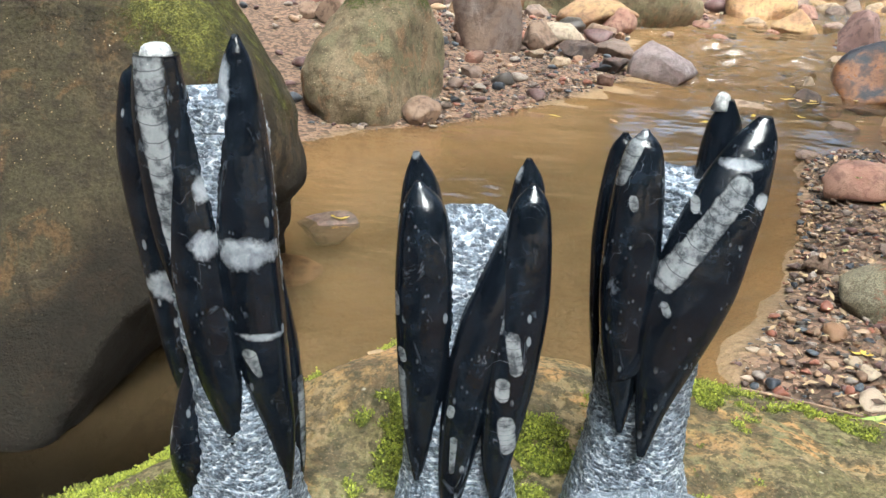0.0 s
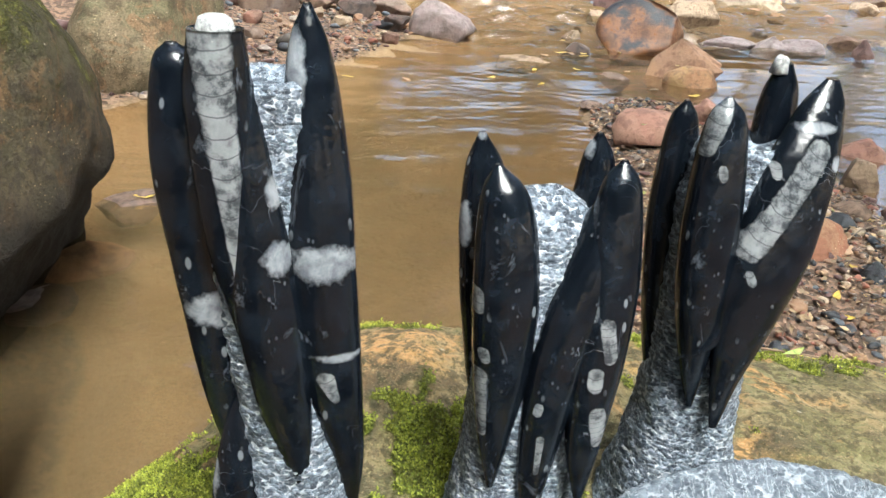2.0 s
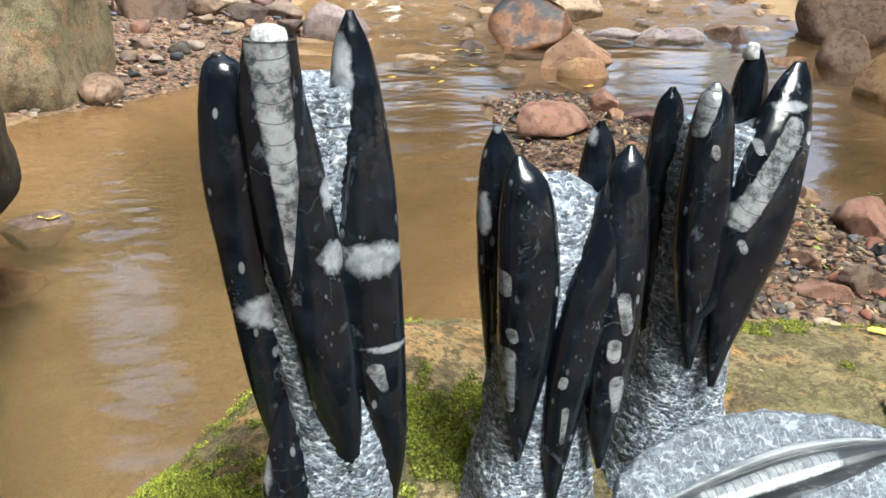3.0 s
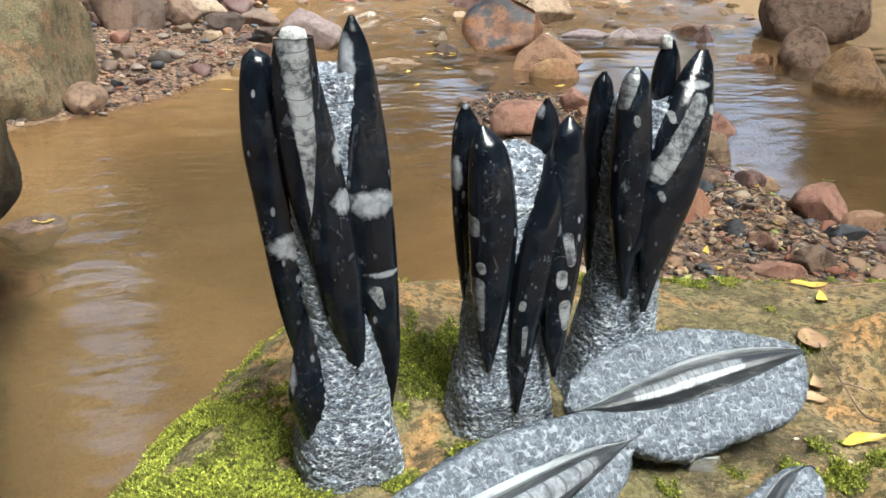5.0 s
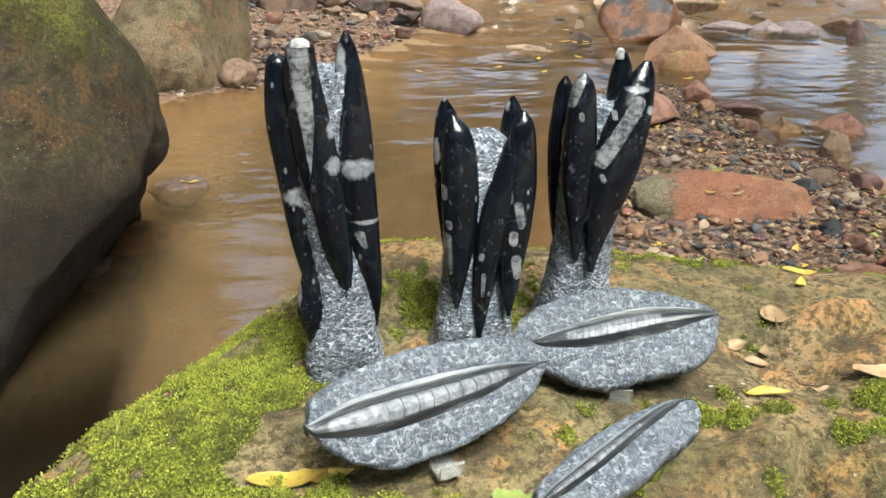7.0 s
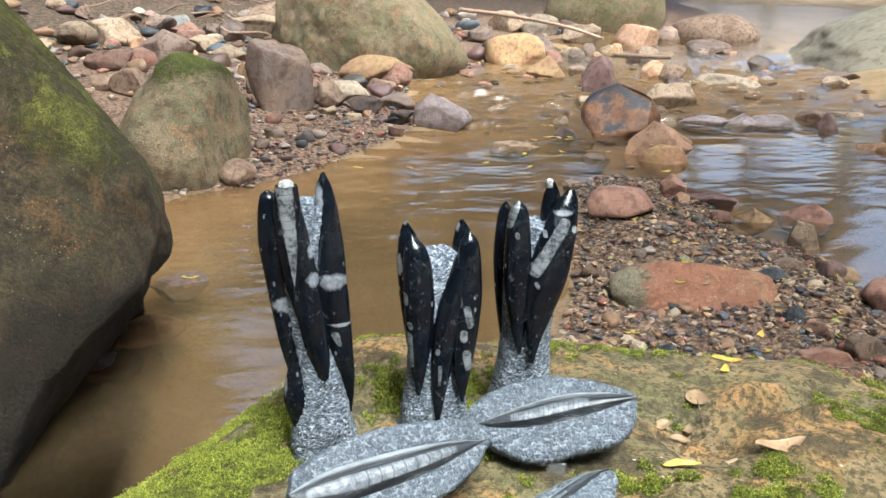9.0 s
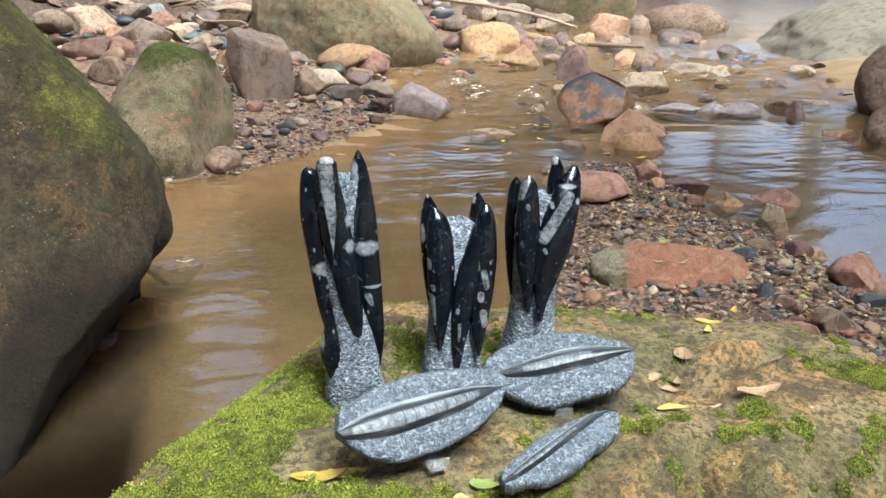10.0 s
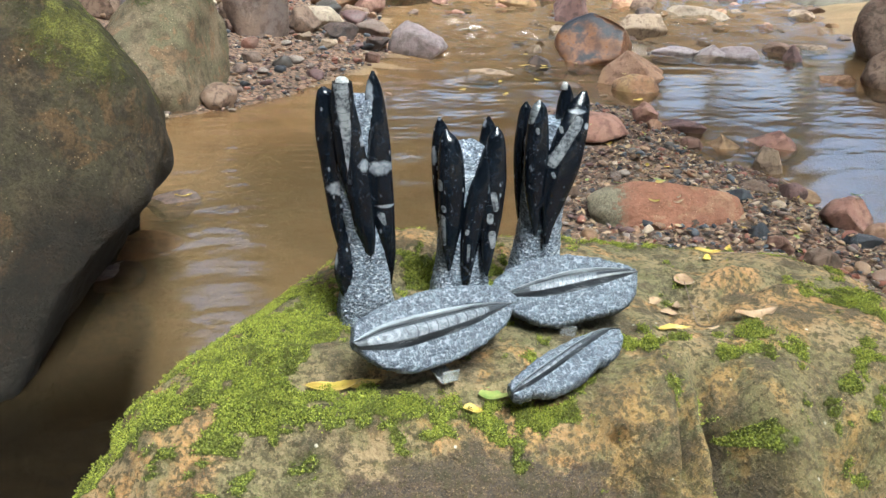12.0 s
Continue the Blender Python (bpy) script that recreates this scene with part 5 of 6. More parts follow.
            along.append(rings * bow if inner > pale[2] else 0.5 + 0.45 * math.exp(-((inner - 0.5 * pale[2]) / (0.3 * pale[2] + 0.01)) ** 2) * (abs(q + 0.1) < 0.2))
            grey.append(clamp((q - 0.58) / 0.1))
    mesh_object("ringed_shell", vs, grid_faces(across, columns, False), FOSSIL, ob, "polished dark shell with a ringed pale inside",
                attributes={"light": light, "along": along, "grey": grey})
    return ob


def frame_from(x_axis, y_axis, origin):
    x = Vector(x_axis).normalized()
    z = x.cross(Vector(y_axis)).normalized()
    y = z.cross(x)
    return Matrix(((x.x, y.x, z.x, origin[0]), (x.y, y.y, z.y, origin[1]), (x.z, y.z, z.z, origin[2]), (0, 0, 0, 1)))


fossil_slab("large grey oval fossil slab with a raised ringed shell on a clear stand", frame_from((0.27, 0.095, 0.012), (0.02, 0.085, 0.105), (0.028, 0.573, 0.853)), 0.026,
            [(-0.1385, 0.006), (-0.1237, 0.0297), (-0.0792, 0.0421), (-0.0187, 0.0475), (0.05, 0.0403), (0.1073, 0.026), (0.130, 0.0096), (0.1362, 0.000)],
            [(-0.1385, 0.002), (-0.133, -0.0099), (-0.1124, -0.0341), (-0.0744, -0.0583), (-0.0287, -0.0631), (0.0129, -0.061), (0.0582, -0.0532), (0.0935, -0.0406), (0.1242, -0.0179), (0.1362, -0.0027)],
            [(-0.14, 0.005), (-0.1365, 0.0065), (-0.0902, 0.0172), (-0.0319, 0.0174), (0.0285, 0.0133), (0.0741, 0.0074), (0.1175, -0.004), (0.14, -0.0055)],
            [(-0.14, -0.001), (-0.1363, -0.0068), (-0.0821, -0.0219), (-0.024, -0.0242), (0.0388, -0.0214), (0.0851, -0.0137), (0.1163, -0.0077), (0.14, -0.006)], (-0.125, 0.088, 0.30), 13, 2.0)
fossil_slab("grey oval fossil slab with a dark raised shell on a clear stand", frame_from((0.23, -0.045, 0.02), (0.02, 0.105, 0.085), (0.266, 0.692, 0.846)), 0.024,
            [(-0.1265, -0.013), (-0.1138, 0.0098), (-0.0849, 0.0276), (-0.0451, 0.0404), (-0.0013, 0.0461), (0.0412, 0.0408), (0.0824, 0.029), (0.1103, 0.0164), (0.1165, 0.0088)],
            [(-0.1265, -0.017), (-0.1215, -0.0244), (-0.1053, -0.0405), (-0.0892, -0.0564), (-0.0531, -0.0756), (-0.0165, -0.0799), (0.0169, -0.0722), (0.0545, -0.0645), (0.0796, -0.0587), (0.1023, -0.0419), (0.112, -0.0222), (0.1165, 0.001)],
            [(-0.1265, -0.0235), (-0.1022, -0.0195), (-0.0566, -0.0027), (0.0043, 0.0139), (0.0556, 0.0173), (0.0931, 0.0133), (0.1146, 0.0084), (0.117, 0.0078)],
            [(-0.1265, -0.0245), (-0.1022, -0.025), (-0.0878, -0.029), (-0.0416, -0.0312), (0.0007, -0.0257), (0.0434, -0.0166), (0.0866, -0.0044), (0.1141, 0.0048), (0.117, 0.0055)], (-0.065, 0.055, 0.0), 17, 5.0, 0.010)
fossil_slab("small pointed grey fossil slab lying on the rock", frame_from((0.20, 0.105, 0.022), (-0.03, 0.08, 0.03), (0.218, 0.512, 0.798)), 0.026,
            [(-0.117, 0.004), (-0.113, 0.0139), (-0.1049, 0.0207), (-0.0446, 0.0322), (0.0164, 0.0349), (0.0829, 0.0272), (0.104, 0.018), (0.1116, 0.009)],
            [(-0.117, -0.002), (-0.110, -0.0085), (-0.0864, -0.0132), (-0.0599, -0.0264), (-0.0074, -0.0315), (0.0331, -0.0236), (0.075, -0.0227), (0.1015, -0.0091), (0.1116, 0.003)],
            [(-0.117, 0.0025), (-0.1043, 0.0095), (-0.0457, 0.0173), (0.0113, 0.0224), (0.0692, 0.0246), (0.0978, 0.0171), (0.1116, 0.010)],
            [(-0.117, 0.0005), (-0.0925, -0.0015), (-0.0477, 0.0003), (0.0151, 0.0071), (0.0764, 0.0132), (0.0978, 0.0145), (0.1116, 0.0095)], (-0.105, 0.035, 0.1), 9, 9.0, 0.008)


def acrylic_stand(x, y, z, turn):
    """A small clear display easel: a bent lip in front, a foot and a back rest."""
    ob = thing("display_stand", "small clear acrylic easel holding a fossil slab", "stand", "clear stands", (x, y, z))
    ob.rotation_euler.z = radians(turn)
    for name, size, m in (("foot", (0.026, 0.05, 0.0025), pose(0, 0.024, 0.002)), ("lip", (0.026, 0.0028, 0.022), pose(0, -0.004, 0.012, 16)),
                          ("back_rest", (0.02, 0.003, 0.06), pose(0, 0.058, 0.028, -30))):
        bm = bmesh.new()
        bmesh.ops.create_cube(bm, size=1)
        bmesh.ops.scale(bm, vec=size, verts=bm.verts)
        bmesh.ops.bevel(bm, geom=bm.edges[:], offset=0.0004, segments=1, affect="EDGES")
        bm.transform(m)
        part(name, bm, ACRYLIC, ob).data.shade_flat()
    return ob


acrylic_stand(0.040, 0.533, 0.772, 14)
acrylic_stand(0.258, 0.642, 0.770, -8)


# ---------------------------------------------------------------- fallen leaves and twigs
def leaf_mesh(length, width, curl, fold, seed):
    """A pointed leaf, folded along its midrib, curled and slightly thick."""
    rows, cols = 18, 7
    verts = []
    for side in (0, 1):
        for i in range(rows):
            t = i / (rows - 1)
            w = width * (math.sin(math.pi * min(1, t ** 0.8)) ** 0.8 + 0.03)
            for j in range(cols):
                s = 2 * j / (cols - 1) - 1
                x = length * (t - 0.5)
                y = 0.5 * w * s + 0.06 * length * math.sin(3 * t + seed)
                z = curl * length * (2 * t - 1) ** 2 + fold * abs(s) * w * (0.6 + 0.4 * math.sin(5 * t + seed)) + 0.02 * length * noise.noise(Vector((t * 4, s, seed)))
                verts.append((x, y, z - 0.0007 * side))
    n = rows * cols
    top = grid_faces(rows, cols, False)
    faces = top + [tuple(n + k for k in reversed(f)) for f in top]
    ring = [i * cols for i in range(rows)] + [(rows - 1) * cols + j for j in range(1, cols)] + [i * cols + cols - 1 for i in range(rows - 2, -1, -1)] + [j for j in range(cols - 2, 0, -1)]
    faces += [(a, a + n, b + n, b) for a, b in zip(ring, ring[1:] + ring[:1])]
    return verts, faces


LEAVES = {"yellow": (LEAF_YELLOW, "yellow fallen leaf"), "tan": (LEAF_TAN, "dry tan fallen leaf"), "green": (LEAF_GREEN, "green fallen leaf")}
LEAF_SEED = [0]


def drop_height(x, y):
    """Top of whatever has been built at x, y."""
    hit, place, *_ = scene.ray_cast(bpy.context.evaluated_depsgraph_get(), Vector((x, y, 1.02)), Vector((0, 0, -1)))
    return max(place.z, 0.0) if hit else 0.0


def leaf(x, y, turn, length, width, colour, where, curl=0.12, fold=0.15, tilt=0.0, lift=0.0):
    LEAF_SEED[0] += 1
    material, text = LEAVES[colour]
    verts, faces = leaf_mesh(length, width, curl, fold, LEAF_SEED[0] * 1.7)
    low = min(v[2] for v in verts)
    ob = mesh_object("fallen_leaf", verts, faces, material)
    z = drop_height(x, y)
    ob.matrix_world = pose(x, y, z - low + 0.001 + lift, tilt, 0, turn)
    return tagged(ob, text + " lying on " + where, "leaf", "fallen leaves")


bpy.context.view_layer.update()
ON_ROCK = "the mossy rock"
leaf(-0.125, 0.565, 12, 0.085, 0.026, "yellow", ON_ROCK, 0.1, 0.1)
leaf(-0.085, 0.575, -5, 0.06, 0.024, "yellow", ON_ROCK, 0.05, 0.05)
leaf(0.112, 0.518, -8, 0.062, 0.034, "green", ON_ROCK, 0.05, 0.1)
leaf(0.067, 0.488, -20, 0.03, 0.018, "yellow", ON_ROCK, 0.1, 0.3)
leaf(0.601, 0.655, 12, 0.085, 0.03, "tan", ON_ROCK, 0.12, 0.35)
leaf(0.552, 0.83, 55, 0.05, 0.036, "tan", ON_ROCK, 0.05, 0.15)
leaf(0.436, 0.623, -5, 0.058, 0.015, "yellow", ON_ROCK, 0.1, 0.5)
leaf(0.684, 0.983, -12, 0.055, 0.02, "yellow", ON_ROCK, 0.1, 0.2)
leaf(0.647, 0.92, 60, 0.03, 0.015, "yellow", ON_ROCK, 0.2, 0.4)
leaf(0.473, 0.775, 20, 0.032, 0.022, "tan", ON_ROCK, 0.1, 0.3)
leaf(0.49, 0.745, -30, 0.032, 0.02, "tan", ON_ROCK, 0.1, 0.2)
leaf(0.515, 0.77, 70, 0.03, 0.016, "tan", ON_ROCK, 0.2, 0.3)
leaf(0.53, 0.66, 10, 0.025, 0.012, "tan", ON_ROCK, 0.2, 0.3)
leaf(0.70, 1.22, 6, 0.085, 0.013, "yellow", ON_ROCK, 0.06, 0.4)
leaf(0.62, 1.16, -6, 0.06, 0.012, "yellow", ON_ROCK, 0.06, 0.4)
leaf(0.57, 1.13, 30, 0.065, 0.014, "green", ON_ROCK, 0.06, 0.3)
leaf(-0.02, 1.08, 10, 0.022, 0.014, "tan", ON_ROCK, 0.1, 0.3)
leaf(1.50, 2.85, 25, 0.065, 0.034, "yellow", "the red boulder", 0.05, 0.1)


def twig(points, radius, label, parent=None):
    """A thin bent stick through the points."""
    line = spline([(*p, radius * (1 - 0.5 * i / len(points))) for i, p in enumerate(points)], 8)
    verts = []
    for x, y, z, r in line:
        for j in range(7):
            a = 2 * math.pi * j / 7
            verts.append((x + r * math.cos(a) * 0.7, y + r * math.cos(a) * 0.7, z + r * math.sin(a)))
    faces = grid_faces(len(line), 7) + [tuple(range(7)), tuple(reversed(range(len(verts) - 7, len(verts))))]
    return tagged(mesh_object("twig", verts, faces, TWIG), label, "twig", "fallen twigs")


def twig_on(points, radius, label, lift=0.003):
    return twig([(x, y, drop_height(x, y) + lift + extra) for x, y, extra in points], radius, label)


twig_on([(0.545, 0.81, 0.002), (0.535, 0.75, 0.006), (0.525, 0.70, 0.004), (0.53, 0.66, 0.002)], 0.0016, "thin dark twig lying on the mossy rock")
twig_on([(0.535, 0.76, 0.004), (0.55, 0.73, 0.006), (0.545, 0.70, 0.002)], 0.0012, "thin dark twig lying on the mossy rock")
twig_on([(0.40, 1.12, 0.004), (0.50, 1.14, 0.008), (0.62, 1.15, 0.006), (0.75, 1.17, 0.004)], 0.0022, "thin grey stick lying on the mossy rock")
twig_on([(0.68, 0.95, 0.004), (0.78, 0.93, 0.008), (0.86, 0.90, 0.004)], 0.0013, "thin pale stem lying on the mossy rock")
twig_on([(1.85, 2.72, 0.02), (2.0, 2.85, 0.04), (2.2, 3.0, 0.02)], 0.004, "pale thin stick lying on the gravel bar")
twig([(3.25, 8.75, 0.42), (3.6, 8.75, 0.40), (3.95, 8.8, 0.38)], 0.03, "pale bare branch resting on stream rocks")
twig([(2.3, 13.3, 0.62), (3.0, 13.0, 0.55), (3.8, 12.6, 0.42), (4.4, 12.4, 0.25)], 0.035, "long brown branch lying across upstream rocks")

rock(-0.80, 3.02, 0.34, 0.24, 0.05, "round", "orange", 20, "flat brown stone just under the pool water")
rock(-0.86, 2.66, 0.26, 0.18, 0.07, "round", "dark", 30, "dark wet stone beside the pool boulder")
rock(-0.70, 3.42, 0.26, 0.14, 0.10, "block", "dark", 12, "flat dark wet stone stranded beside the boulder")
bpy.context.view_layer.update()
leaf(-0.65, 3.43, 10, 0.08, 0.03, "yellow", "a wet stone")
rnd = random.Random(21)
for k in range(46):
    x, y = rnd.uniform(-4.4, 0.4), rnd.uniform(11.6, 15.5)
    rows = []
    for step in range(5):
        rows.append((x, y, float(ground_height(np.array([x]), np.array([y]))[0]) + rnd.uniform(0.02, 0.24)))
        x, y = x + rnd.uniform(-0.3, 0.45), y + rnd.uniform(-0.3, 0.3)
    twig(rows, rnd.uniform(0.006, 0.022), "bare brown root on the earth bank")
for k in range(190):
    x, y = rnd.uniform(1.1, 2.7), rnd.uniform(1.7, 4.8)
    if signed_distance(np.array([x]), np.array([y]), RIGHT_BAR)[0] > 0.05:
        leaf(x, y, rnd.uniform(0, 360), rnd.uniform(0.025, 0.065), rnd.uniform(0.012, 0.026), rnd.choice(("yellow", "tan", "tan", "tan", "green")), "the gravel bar",
             rnd.uniform(0.05, 0.25), rnd.uniform(0.1, 0.5), rnd.uniform(-20, 20), 0.006)
for k in range(22):
    x, y = rnd.uniform(0.2, 2.6), rnd.uniform(5.2, 7.0)
    leaf(x, y, rnd.uniform(0, 360), rnd.uniform(0.05, 0.11), rnd.uniform(0.02, 0.04), rnd.choice(("yellow", "tan", "yellow")), "the shallow riffle", 0.05, 0.2)

# stones strewn in the riffle and over the upstream bank
STREWN = (("orange", "orange brown sandstone"), ("brown", "brown wet sandstone"), ("tan", "tan sandstone"), ("dark", "dark wet"), ("redbrown", "reddish brown sandstone"), ("ochre", "ochre sandstone"), ("pink", "dull pinkish brown"))
for k in range(92):
    x, y = rnd.uniform(1.3, 6.8), rnd.uniform(7.2, 13.5)
    size = 0.11 + 0.30 * rnd.random() ** 2
    colour, words = rnd.choice(STREWN)
    rock(x, y, size, size * rnd.uniform(0.6, 0.85), size * rnd.uniform(0.3, 0.55), rnd.choice(("block", "block", "round")), colour, rnd.uniform(0, 180), words + " stone lying in the shallow riffle")
for k in range(56):
    x, y = rnd.uniform(-3.4, 1.2), rnd.uniform(7.6, 13.0)
    size = 0.13 + 0.32 * rnd.random() ** 2
    if math.hypot(x - 0.75, y - 10.95) < 1.5 or signed_distance(np.array([x]), np.array([y]), LEFT_BANK)[0] < 0.05:
        continue
    colour, words = rnd.choice(STREWN)
    rock(x, y, size, size * rnd.uniform(0.6, 0.85), size * rnd.uniform(0.4, 0.65), rnd.choice(("block", "block", "round")), colour, rnd.uniform(0, 180), words + " stone lying on the stream bank")

# ---------------------------------------------------------------- unseen woods round the stream, added to shape the light


def foliage_material():
    n = Nodes("eucalypt_foliage")
    chance = n.tree.nodes.new("ShaderNodeNewGeometry").outputs["Random Per Island"]
    c = n.mix(chance, (0.035, 0.055, 0.018), (0.085, 0.11, 0.035))
    return n.finish(c, 0.5, None, 0.4)


FOLIAGE = foliage_material()


CLEARINGS = [(-5, 20, 2.8), (-4.8, 23.5, 3.0), (-5, 27, 3.0), (-5.2, 30.5, 2.6), (32, 14, 1.8), (39.5, 10, 4.2), (40, 15, 4.4), (39.5, 20, 3.2), (33, 6, 3.2), (27, 6.5, 3.6), (20, 6.5, 3.6), (13, 6.5, 3.6), (7, 6, 3.2)]  # bearing, height and width of gaps in the added canopy, aimed for sky reflections


def woods():
    """Unseen trees added on the banks to block low sky: tapered trunks, and crowns of many small leaf clumps with gaps
    of sky between them.
    """
    rnd = random.Random(7)
    verts, faces = [], []
    for k in range(64):
        bearing = 2 * math.pi * (k + rnd.uniform(-0.4, 0.4)) / 64
        far = rnd.uniform(27, 38)
        x, y = 2 + far * math.sin(bearing), 6 + far * math.cos(bearing)
        z = float(ground_height(np.array([x]), np.array([y]))[0])
        tall_by = rnd.uniform(12, 22)
        lean = rnd.uniform(-0.08, 0.08), rnd.uniform(-0.08, 0.08)
        start = len(verts)
        for i in range(7):
            t = i / 6
            r = 0.22 * (1 - 0.75 * t) * rnd.uniform(0.9, 1.1)
            for j in range(8):
                a = math.pi * j / 4
                verts.append((x + lean[0] * t * tall_by + r * math.cos(a), y + lean[1] * t * tall_by + r * math.sin(a), z - 0.5 + t * tall_by))
        faces += [tuple(start + v for v in f) for f in grid_faces(7, 8)]
        for limb in range(12):
            a, up = rnd.uniform(0, 6.28), rnd.uniform(0.15, 1.0)
            cx, cy, cz = x + lean[0] * up * tall_by + 2.6 * math.cos(a), y + lean[1] * up * tall_by + 2.6 * math.sin(a), z + up * tall_by
            if any(math.hypot(math.degrees(math.atan2(cx, cy)) - b, math.degrees(math.atan2(cz, math.hypot(cx, cy))) - e) < w + 4 for b, e, w in CLEARINGS):
                continue
            for _ in range(85):
                px, py, pz = cx + rnd.gauss(0, 1.2), cy + rnd.gauss(0, 1.2), cz + rnd.gauss(0, 1.0)
                u = Vector((rnd.gauss(0, 1), rnd.gauss(0, 1), rnd.gauss(0, 1))).normalized() * rnd.uniform(0.25, 0.6)
                v = u.orthogonal().normalized() * rnd.uniform(0.15, 0.35)
                p = Vector((px, py, pz))
                b = len(verts)
                verts.extend(tuple(q) for q in (p - u, p + v, p + u, p - v))
                faces.append((b, b + 1, b + 2, b + 3))
    ob = mesh_object("unseen_woods", verts, faces, FOLIAGE, smooth=False)
    return tagged(ob, "dark green eucalypt woods added out of view to block low sky", "trees", kind="stuff")


woods()


def unseen_canopy():
    """Loose leaves added out of view to block sky light and darken reflections, open above the bed behind and closed
    ahead and at the side.
    """
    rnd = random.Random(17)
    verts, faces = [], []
    # leaves hang free on a dome, only to shape light and reflections
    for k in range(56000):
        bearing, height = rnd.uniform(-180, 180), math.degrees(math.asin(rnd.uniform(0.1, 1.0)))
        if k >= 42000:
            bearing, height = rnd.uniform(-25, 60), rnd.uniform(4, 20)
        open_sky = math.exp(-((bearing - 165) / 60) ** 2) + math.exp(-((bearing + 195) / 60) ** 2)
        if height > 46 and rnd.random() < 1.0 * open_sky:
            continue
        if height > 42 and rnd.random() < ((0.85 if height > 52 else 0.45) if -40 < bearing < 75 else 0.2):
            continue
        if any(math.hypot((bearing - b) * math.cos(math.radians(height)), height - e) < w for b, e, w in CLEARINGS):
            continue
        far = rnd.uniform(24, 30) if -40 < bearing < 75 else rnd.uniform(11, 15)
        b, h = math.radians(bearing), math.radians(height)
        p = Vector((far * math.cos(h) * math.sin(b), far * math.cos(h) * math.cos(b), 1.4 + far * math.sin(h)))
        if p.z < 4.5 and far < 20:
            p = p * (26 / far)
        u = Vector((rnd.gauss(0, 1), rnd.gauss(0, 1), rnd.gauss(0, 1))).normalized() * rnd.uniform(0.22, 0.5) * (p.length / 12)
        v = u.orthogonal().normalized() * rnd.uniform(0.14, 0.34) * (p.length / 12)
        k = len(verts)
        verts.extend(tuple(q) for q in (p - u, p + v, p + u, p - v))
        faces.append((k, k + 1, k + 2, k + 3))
    ob = mesh_object("unseen_leaf_screen", verts, faces, FOLIAGE, smooth=False)
    return tagged(ob, "unseen loose leaves added over the stream to block sky light", "foliage", kind="stuff")


unseen_canopy()

# ---------------------------------------------------------------- gravel
def pebble_material(name, per_island):
    n = Nodes(name)
    if per_island:
        chance = n.tree.nodes.new("ShaderNodeNewGeometry").outputs["Random Per Island"]
    else:
        chance = n.tree.nodes.new("ShaderNodeObjectInfo").outputs["Random"]
    ramp = n.tree.nodes.new("ShaderNodeValToRGB")
    ramp.color_ramp.interpolation = "CONSTANT"
    tones = ((0.025, 0.028, 0.035), (0.085, 0.050, 0.036), (0.19, 0.115, 0.07), (0.06, 0.05, 0.042), (0.27, 0.17, 0.10), (0.12, 0.085, 0.065), (0.20, 0.075, 0.045), (0.36, 0.28, 0.20), (0.075, 0.085, 0.10), (0.21, 0.115, 0.06), (0.11, 0.06, 0.055), (0.22, 0.18, 0.15))
    while len(ramp.color_ramp.elements) < len(tones):
        ramp.color_ramp.elements.new(0.5)
    for k, (e, tone) in enumerate(zip(ramp.color_ramp.elements, tones)):
        e.position, e.color = k / len(tones), (*tone, 1)
    n.put(ramp.inputs[0], chance)
    mottle = n.noise(60, 4, 0.6)
    c = n.mix(n.math("MULTIPLY", n.band(mottle, 0.45, 0.7), 0.5), ramp.outputs[0], (0.05, 0.04, 0.035))
    return n.finish(c, n.band(mottle, 0.3, 0.7, 0.35, 0.7), n.bump(n.noise(150, 3), 0.3, 0.003), 0.45)


PEBBLE = pebble_material("mixed_stream_pebble", False)
PEBBLES = pebble_material("mixed_stream_gravel", True)
SHAPES = [stone_shape(("round", "block", "wedge", "block")[k % 4], 900 + k, 2) for k in range(12)]
TINY = []
for k in range(6):
    bm = bmesh.new()
    bmesh.ops.create_icosphere(bm, subdivisions=1, radius=0.5)
    rnd = random.Random(k)
    TINY.append((np.array([v.co[:] for v in bm.verts]) * [[rnd.uniform(0.65, 1.25)] for _ in bm.verts], [[v.index for v in f.verts] for f in bm.faces]))
    bm.free()


def pebble_rows(count, seed, low, high, poly, margin, small, large):
    """Places and sizes of pebbles inside an outline."""
    rng = np.random.default_rng(seed)
    xs, ys = rng.uniform(low[0], high[0], count * 3), rng.uniform(low[1], high[1], count * 3)
    inside = signed_distance(xs, ys, poly) > margin * (0.3 + rng.random(count * 3))
    off = np.hypot((xs - 0.3) / 0.75, (ys - 0.78) / 0.5) > 1.0
    xs, ys = xs[inside & off][:count], ys[inside & off][:count]
    size = small + (large - small) * rng.random(len(xs)) ** 3.2
    return xs, ys, size, rng


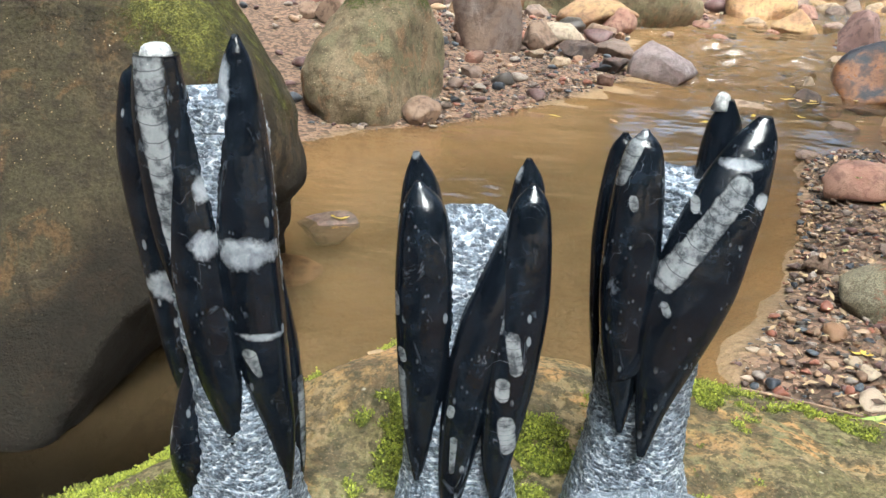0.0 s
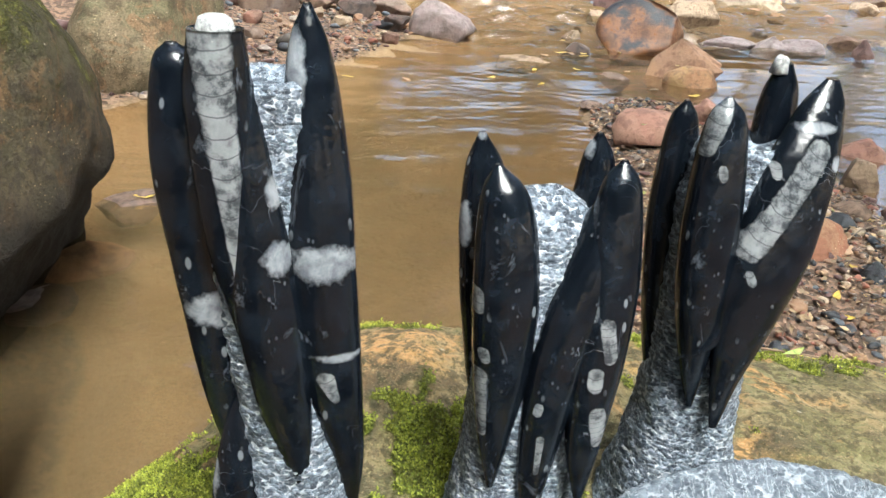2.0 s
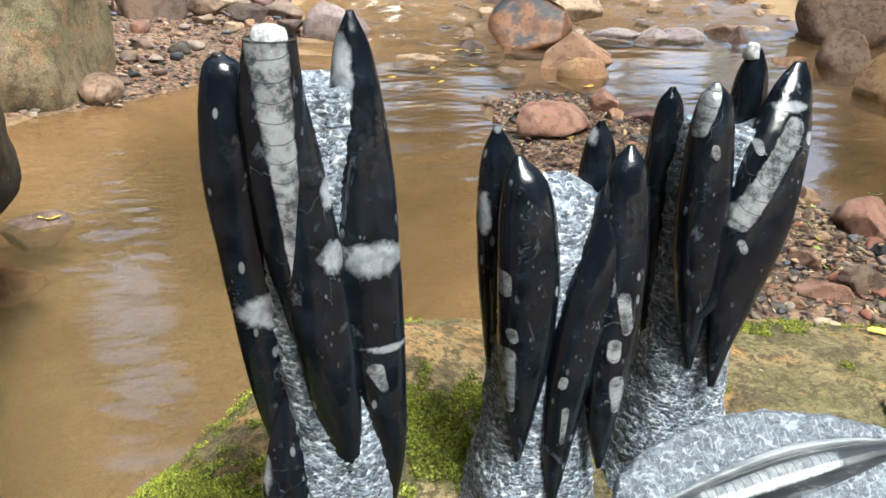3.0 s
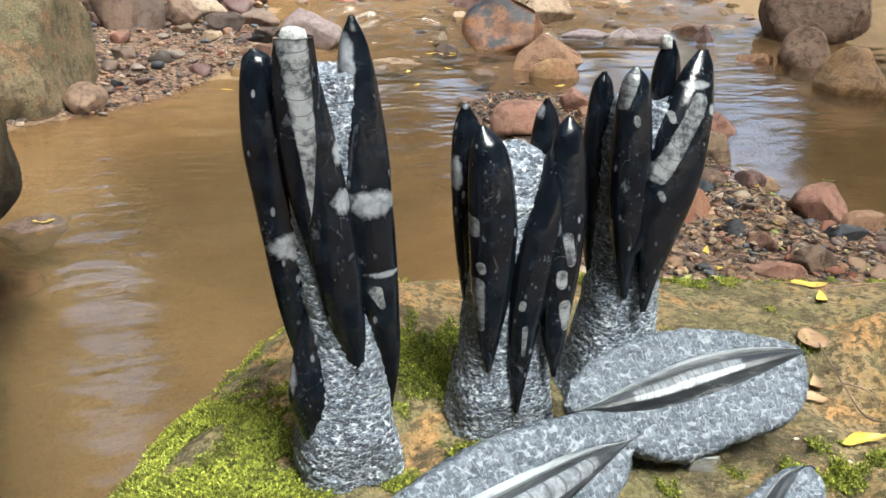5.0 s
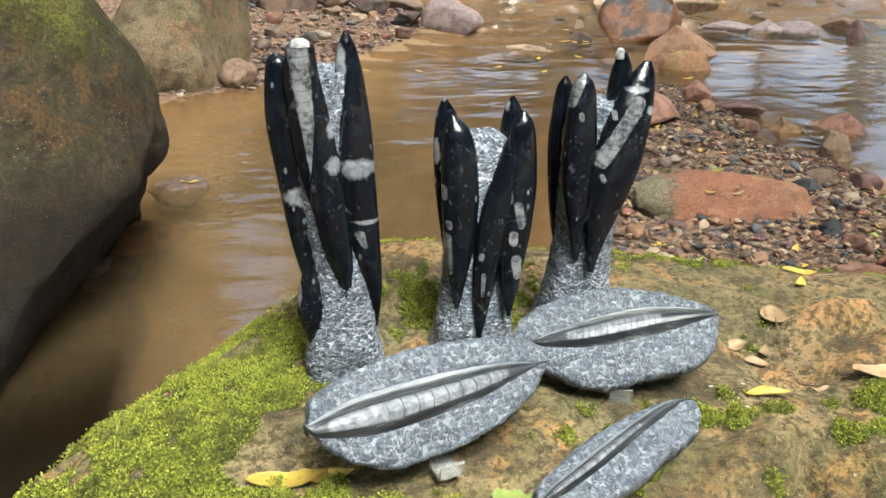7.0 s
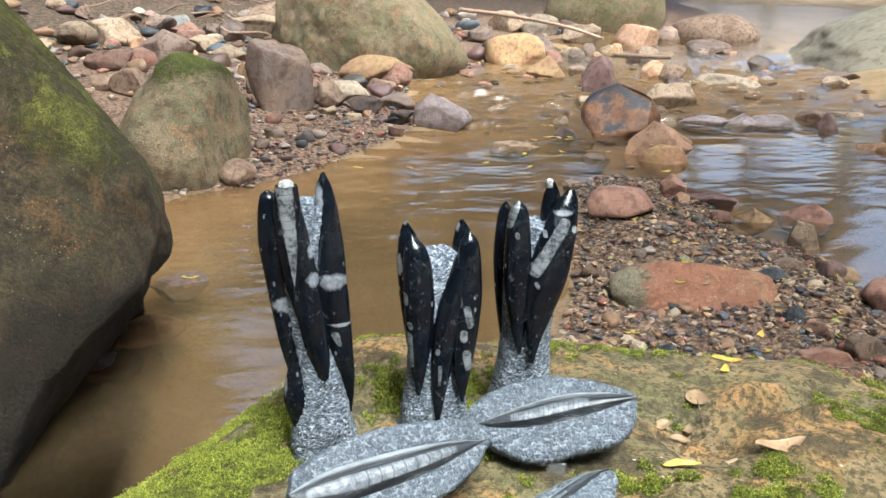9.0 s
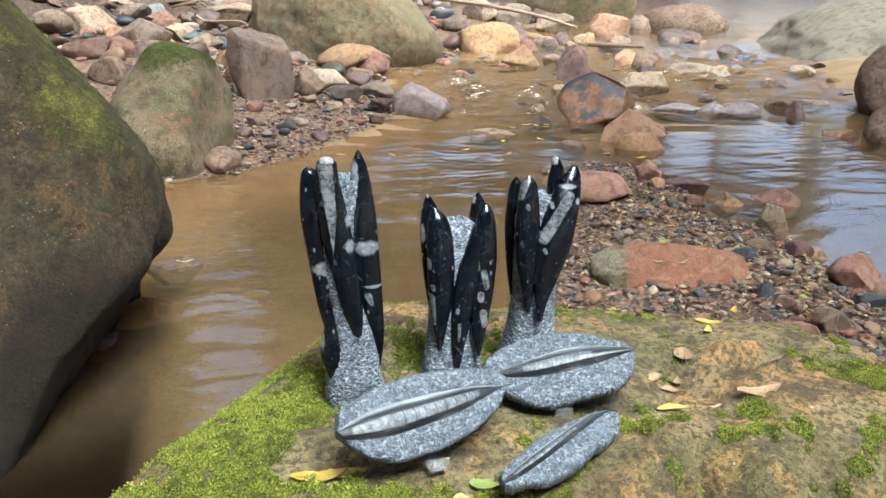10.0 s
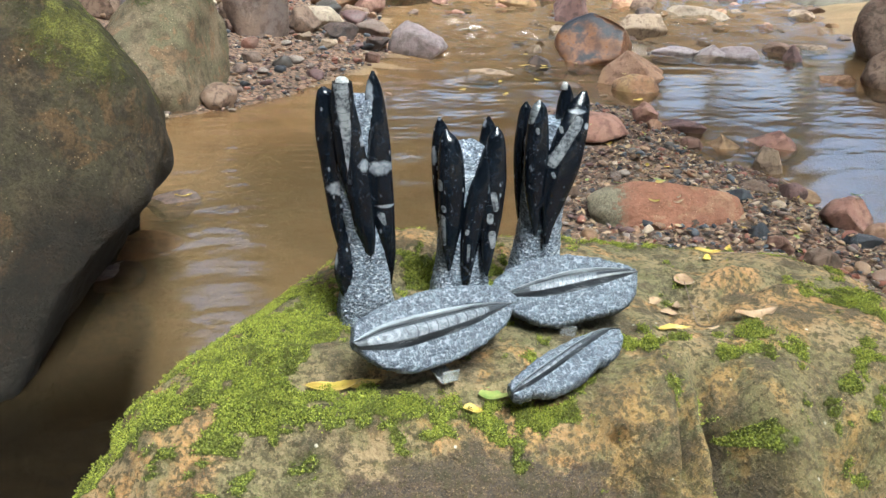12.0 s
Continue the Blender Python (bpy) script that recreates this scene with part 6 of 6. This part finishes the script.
def gravel_mesh(name, label, rows):
    verts, faces, base = [], [], 0
    for xs, ys, sizes, rng in rows:
        zs = ground_height(xs, ys)
        for x, y, z, s in zip(xs, ys, zs, sizes):
            v, f = TINY[int(rng.integers(6))] if s < 0.02 else SHAPES[int(rng.integers(12))]
            scale = s * np.array([rng.uniform(0.9, 1.5), rng.uniform(0.8, 1.1), rng.uniform(0.45, 0.8)])
            a = rng.uniform(0, 6.28)
            turn = np.array([[math.cos(a), -math.sin(a), 0], [math.sin(a), math.cos(a), 0], [0, 0, 1]])
            verts.append((v * scale) @ turn.T + (x, y, z + 0.18 * s + rng.uniform(0, 0.01)))
            faces.extend([base + i for i in face] for face in f)
            base += len(v)
    ob = mesh_object(name, np.concatenate(verts), faces, PEBBLES)
    return tagged(ob, label, "gravel", kind="stuff")


gravel_mesh("gravel", "mixed brown, grey and cream pebbles of the gravel bar", [
    pebble_rows(7500, 1, (0.6, 1.2), (3.3, 5.3), RIGHT_BAR, -0.02, 0.008, 0.034),
    pebble_rows(600, 2, (0.6, 1.2), (3.3, 5.3), RIGHT_BAR, 0.0, 0.03, 0.06)])
gravel_mesh("gravel", "mixed brown and grey pebbles of the stream shore", [
    pebble_rows(5200, 3, (-1.2, 4.9), (1.6, 10), LEFT_BANK, -0.02, 0.012, 0.05),
    pebble_rows(420, 4, (-3.0, 5.2), (2.5, 12.5), LEFT_BANK, 0.1, 0.06, 0.16),
    pebble_rows(260, 6, (-4.5, 8.2), (6.5, 17.5), LEFT_BANK, 0.1, 0.15, 0.42)])

PEBBLE_DATA = []
for v, f in SHAPES:
    data = bpy.data.meshes.new("pebble")
    data.from_pydata([tuple(p) for p in v], [], f)
    data.materials.append(PEBBLE)
    data.shade_smooth()
    PEBBLE_DATA.append(data)
xs, ys, sizes, rng = pebble_rows(290, 5, (1.0, 1.4), (2.6, 3.4), RIGHT_BAR, 0.02, 0.03, 0.08)
for x, y, z, s in zip(xs, ys, ground_height(xs, ys), sizes):
    ob = new("pebble", PEBBLE_DATA[int(rng.integers(12))])
    ob.parent = GROUND
    ob.matrix_world = Matrix.LocRotScale((x, y, z + 0.2 * s), Euler((rng.uniform(-0.3, 0.3), rng.uniform(-0.3, 0.3), rng.uniform(0, 6.28))), (s * rng.uniform(0.9, 1.4), s, s * rng.uniform(0.45, 0.75)))


def litter(count, seed):
    """Flakes of dry leaf and bark among the pebbles of the bar, each a bent sliver."""
    rng = np.random.default_rng(seed)
    xs, ys = rng.uniform(0.9, 2.9, count * 3), rng.uniform(1.3, 4.9, count * 3)
    keep = signed_distance(xs, ys, RIGHT_BAR) > 0.02
    xs, ys = xs[keep][:count], ys[keep][:count]
    zs = ground_height(xs, ys)
    verts, faces = [], []
    for x, y, z in zip(xs, ys, zs):
        a, long, tilt = rng.uniform(0, 6.28), rng.uniform(0.006, 0.024), rng.normal(0, 0.3)
        wide = long * rng.uniform(0.2, 0.5)
        u, v = np.array([math.cos(a), math.sin(a), tilt]) * long, np.array([-math.sin(a), math.cos(a), rng.normal(0, 0.4)]) * wide
        p, up = np.array([x, y, z + rng.uniform(0.012, 0.03)]), np.array([0, 0, 0.25 * wide])
        b = len(verts)
        verts += [p - u, p - v + up, p + v + up, p + u, p - up]
        faces += [(b, b + 1, b + 2), (b + 1, b + 3, b + 2), (b, b + 4, b + 1), (b, b + 2, b + 4), (b + 3, b + 1, b + 4), (b + 3, b + 4, b + 2)]
    ob = mesh_object("leaf_litter", verts, faces, LITTER, smooth=False)
    return tagged(ob, "dry tan and brown leaf litter among the pebbles", "leaf litter", kind="stuff")


def litter_material():
    n = Nodes("dry_leaf_litter")
    chance = n.tree.nodes.new("ShaderNodeNewGeometry").outputs["Random Per Island"]
    c = n.mix(n.band(chance, 0.3, 1.0), (0.07, 0.042, 0.026), (0.40, 0.29, 0.16))
    return n.finish(c, 0.6, n.bump(n.noise(200, 3), 0.3, 0.001), 0.35)


LITTER = litter_material()
litter(3600, 41)
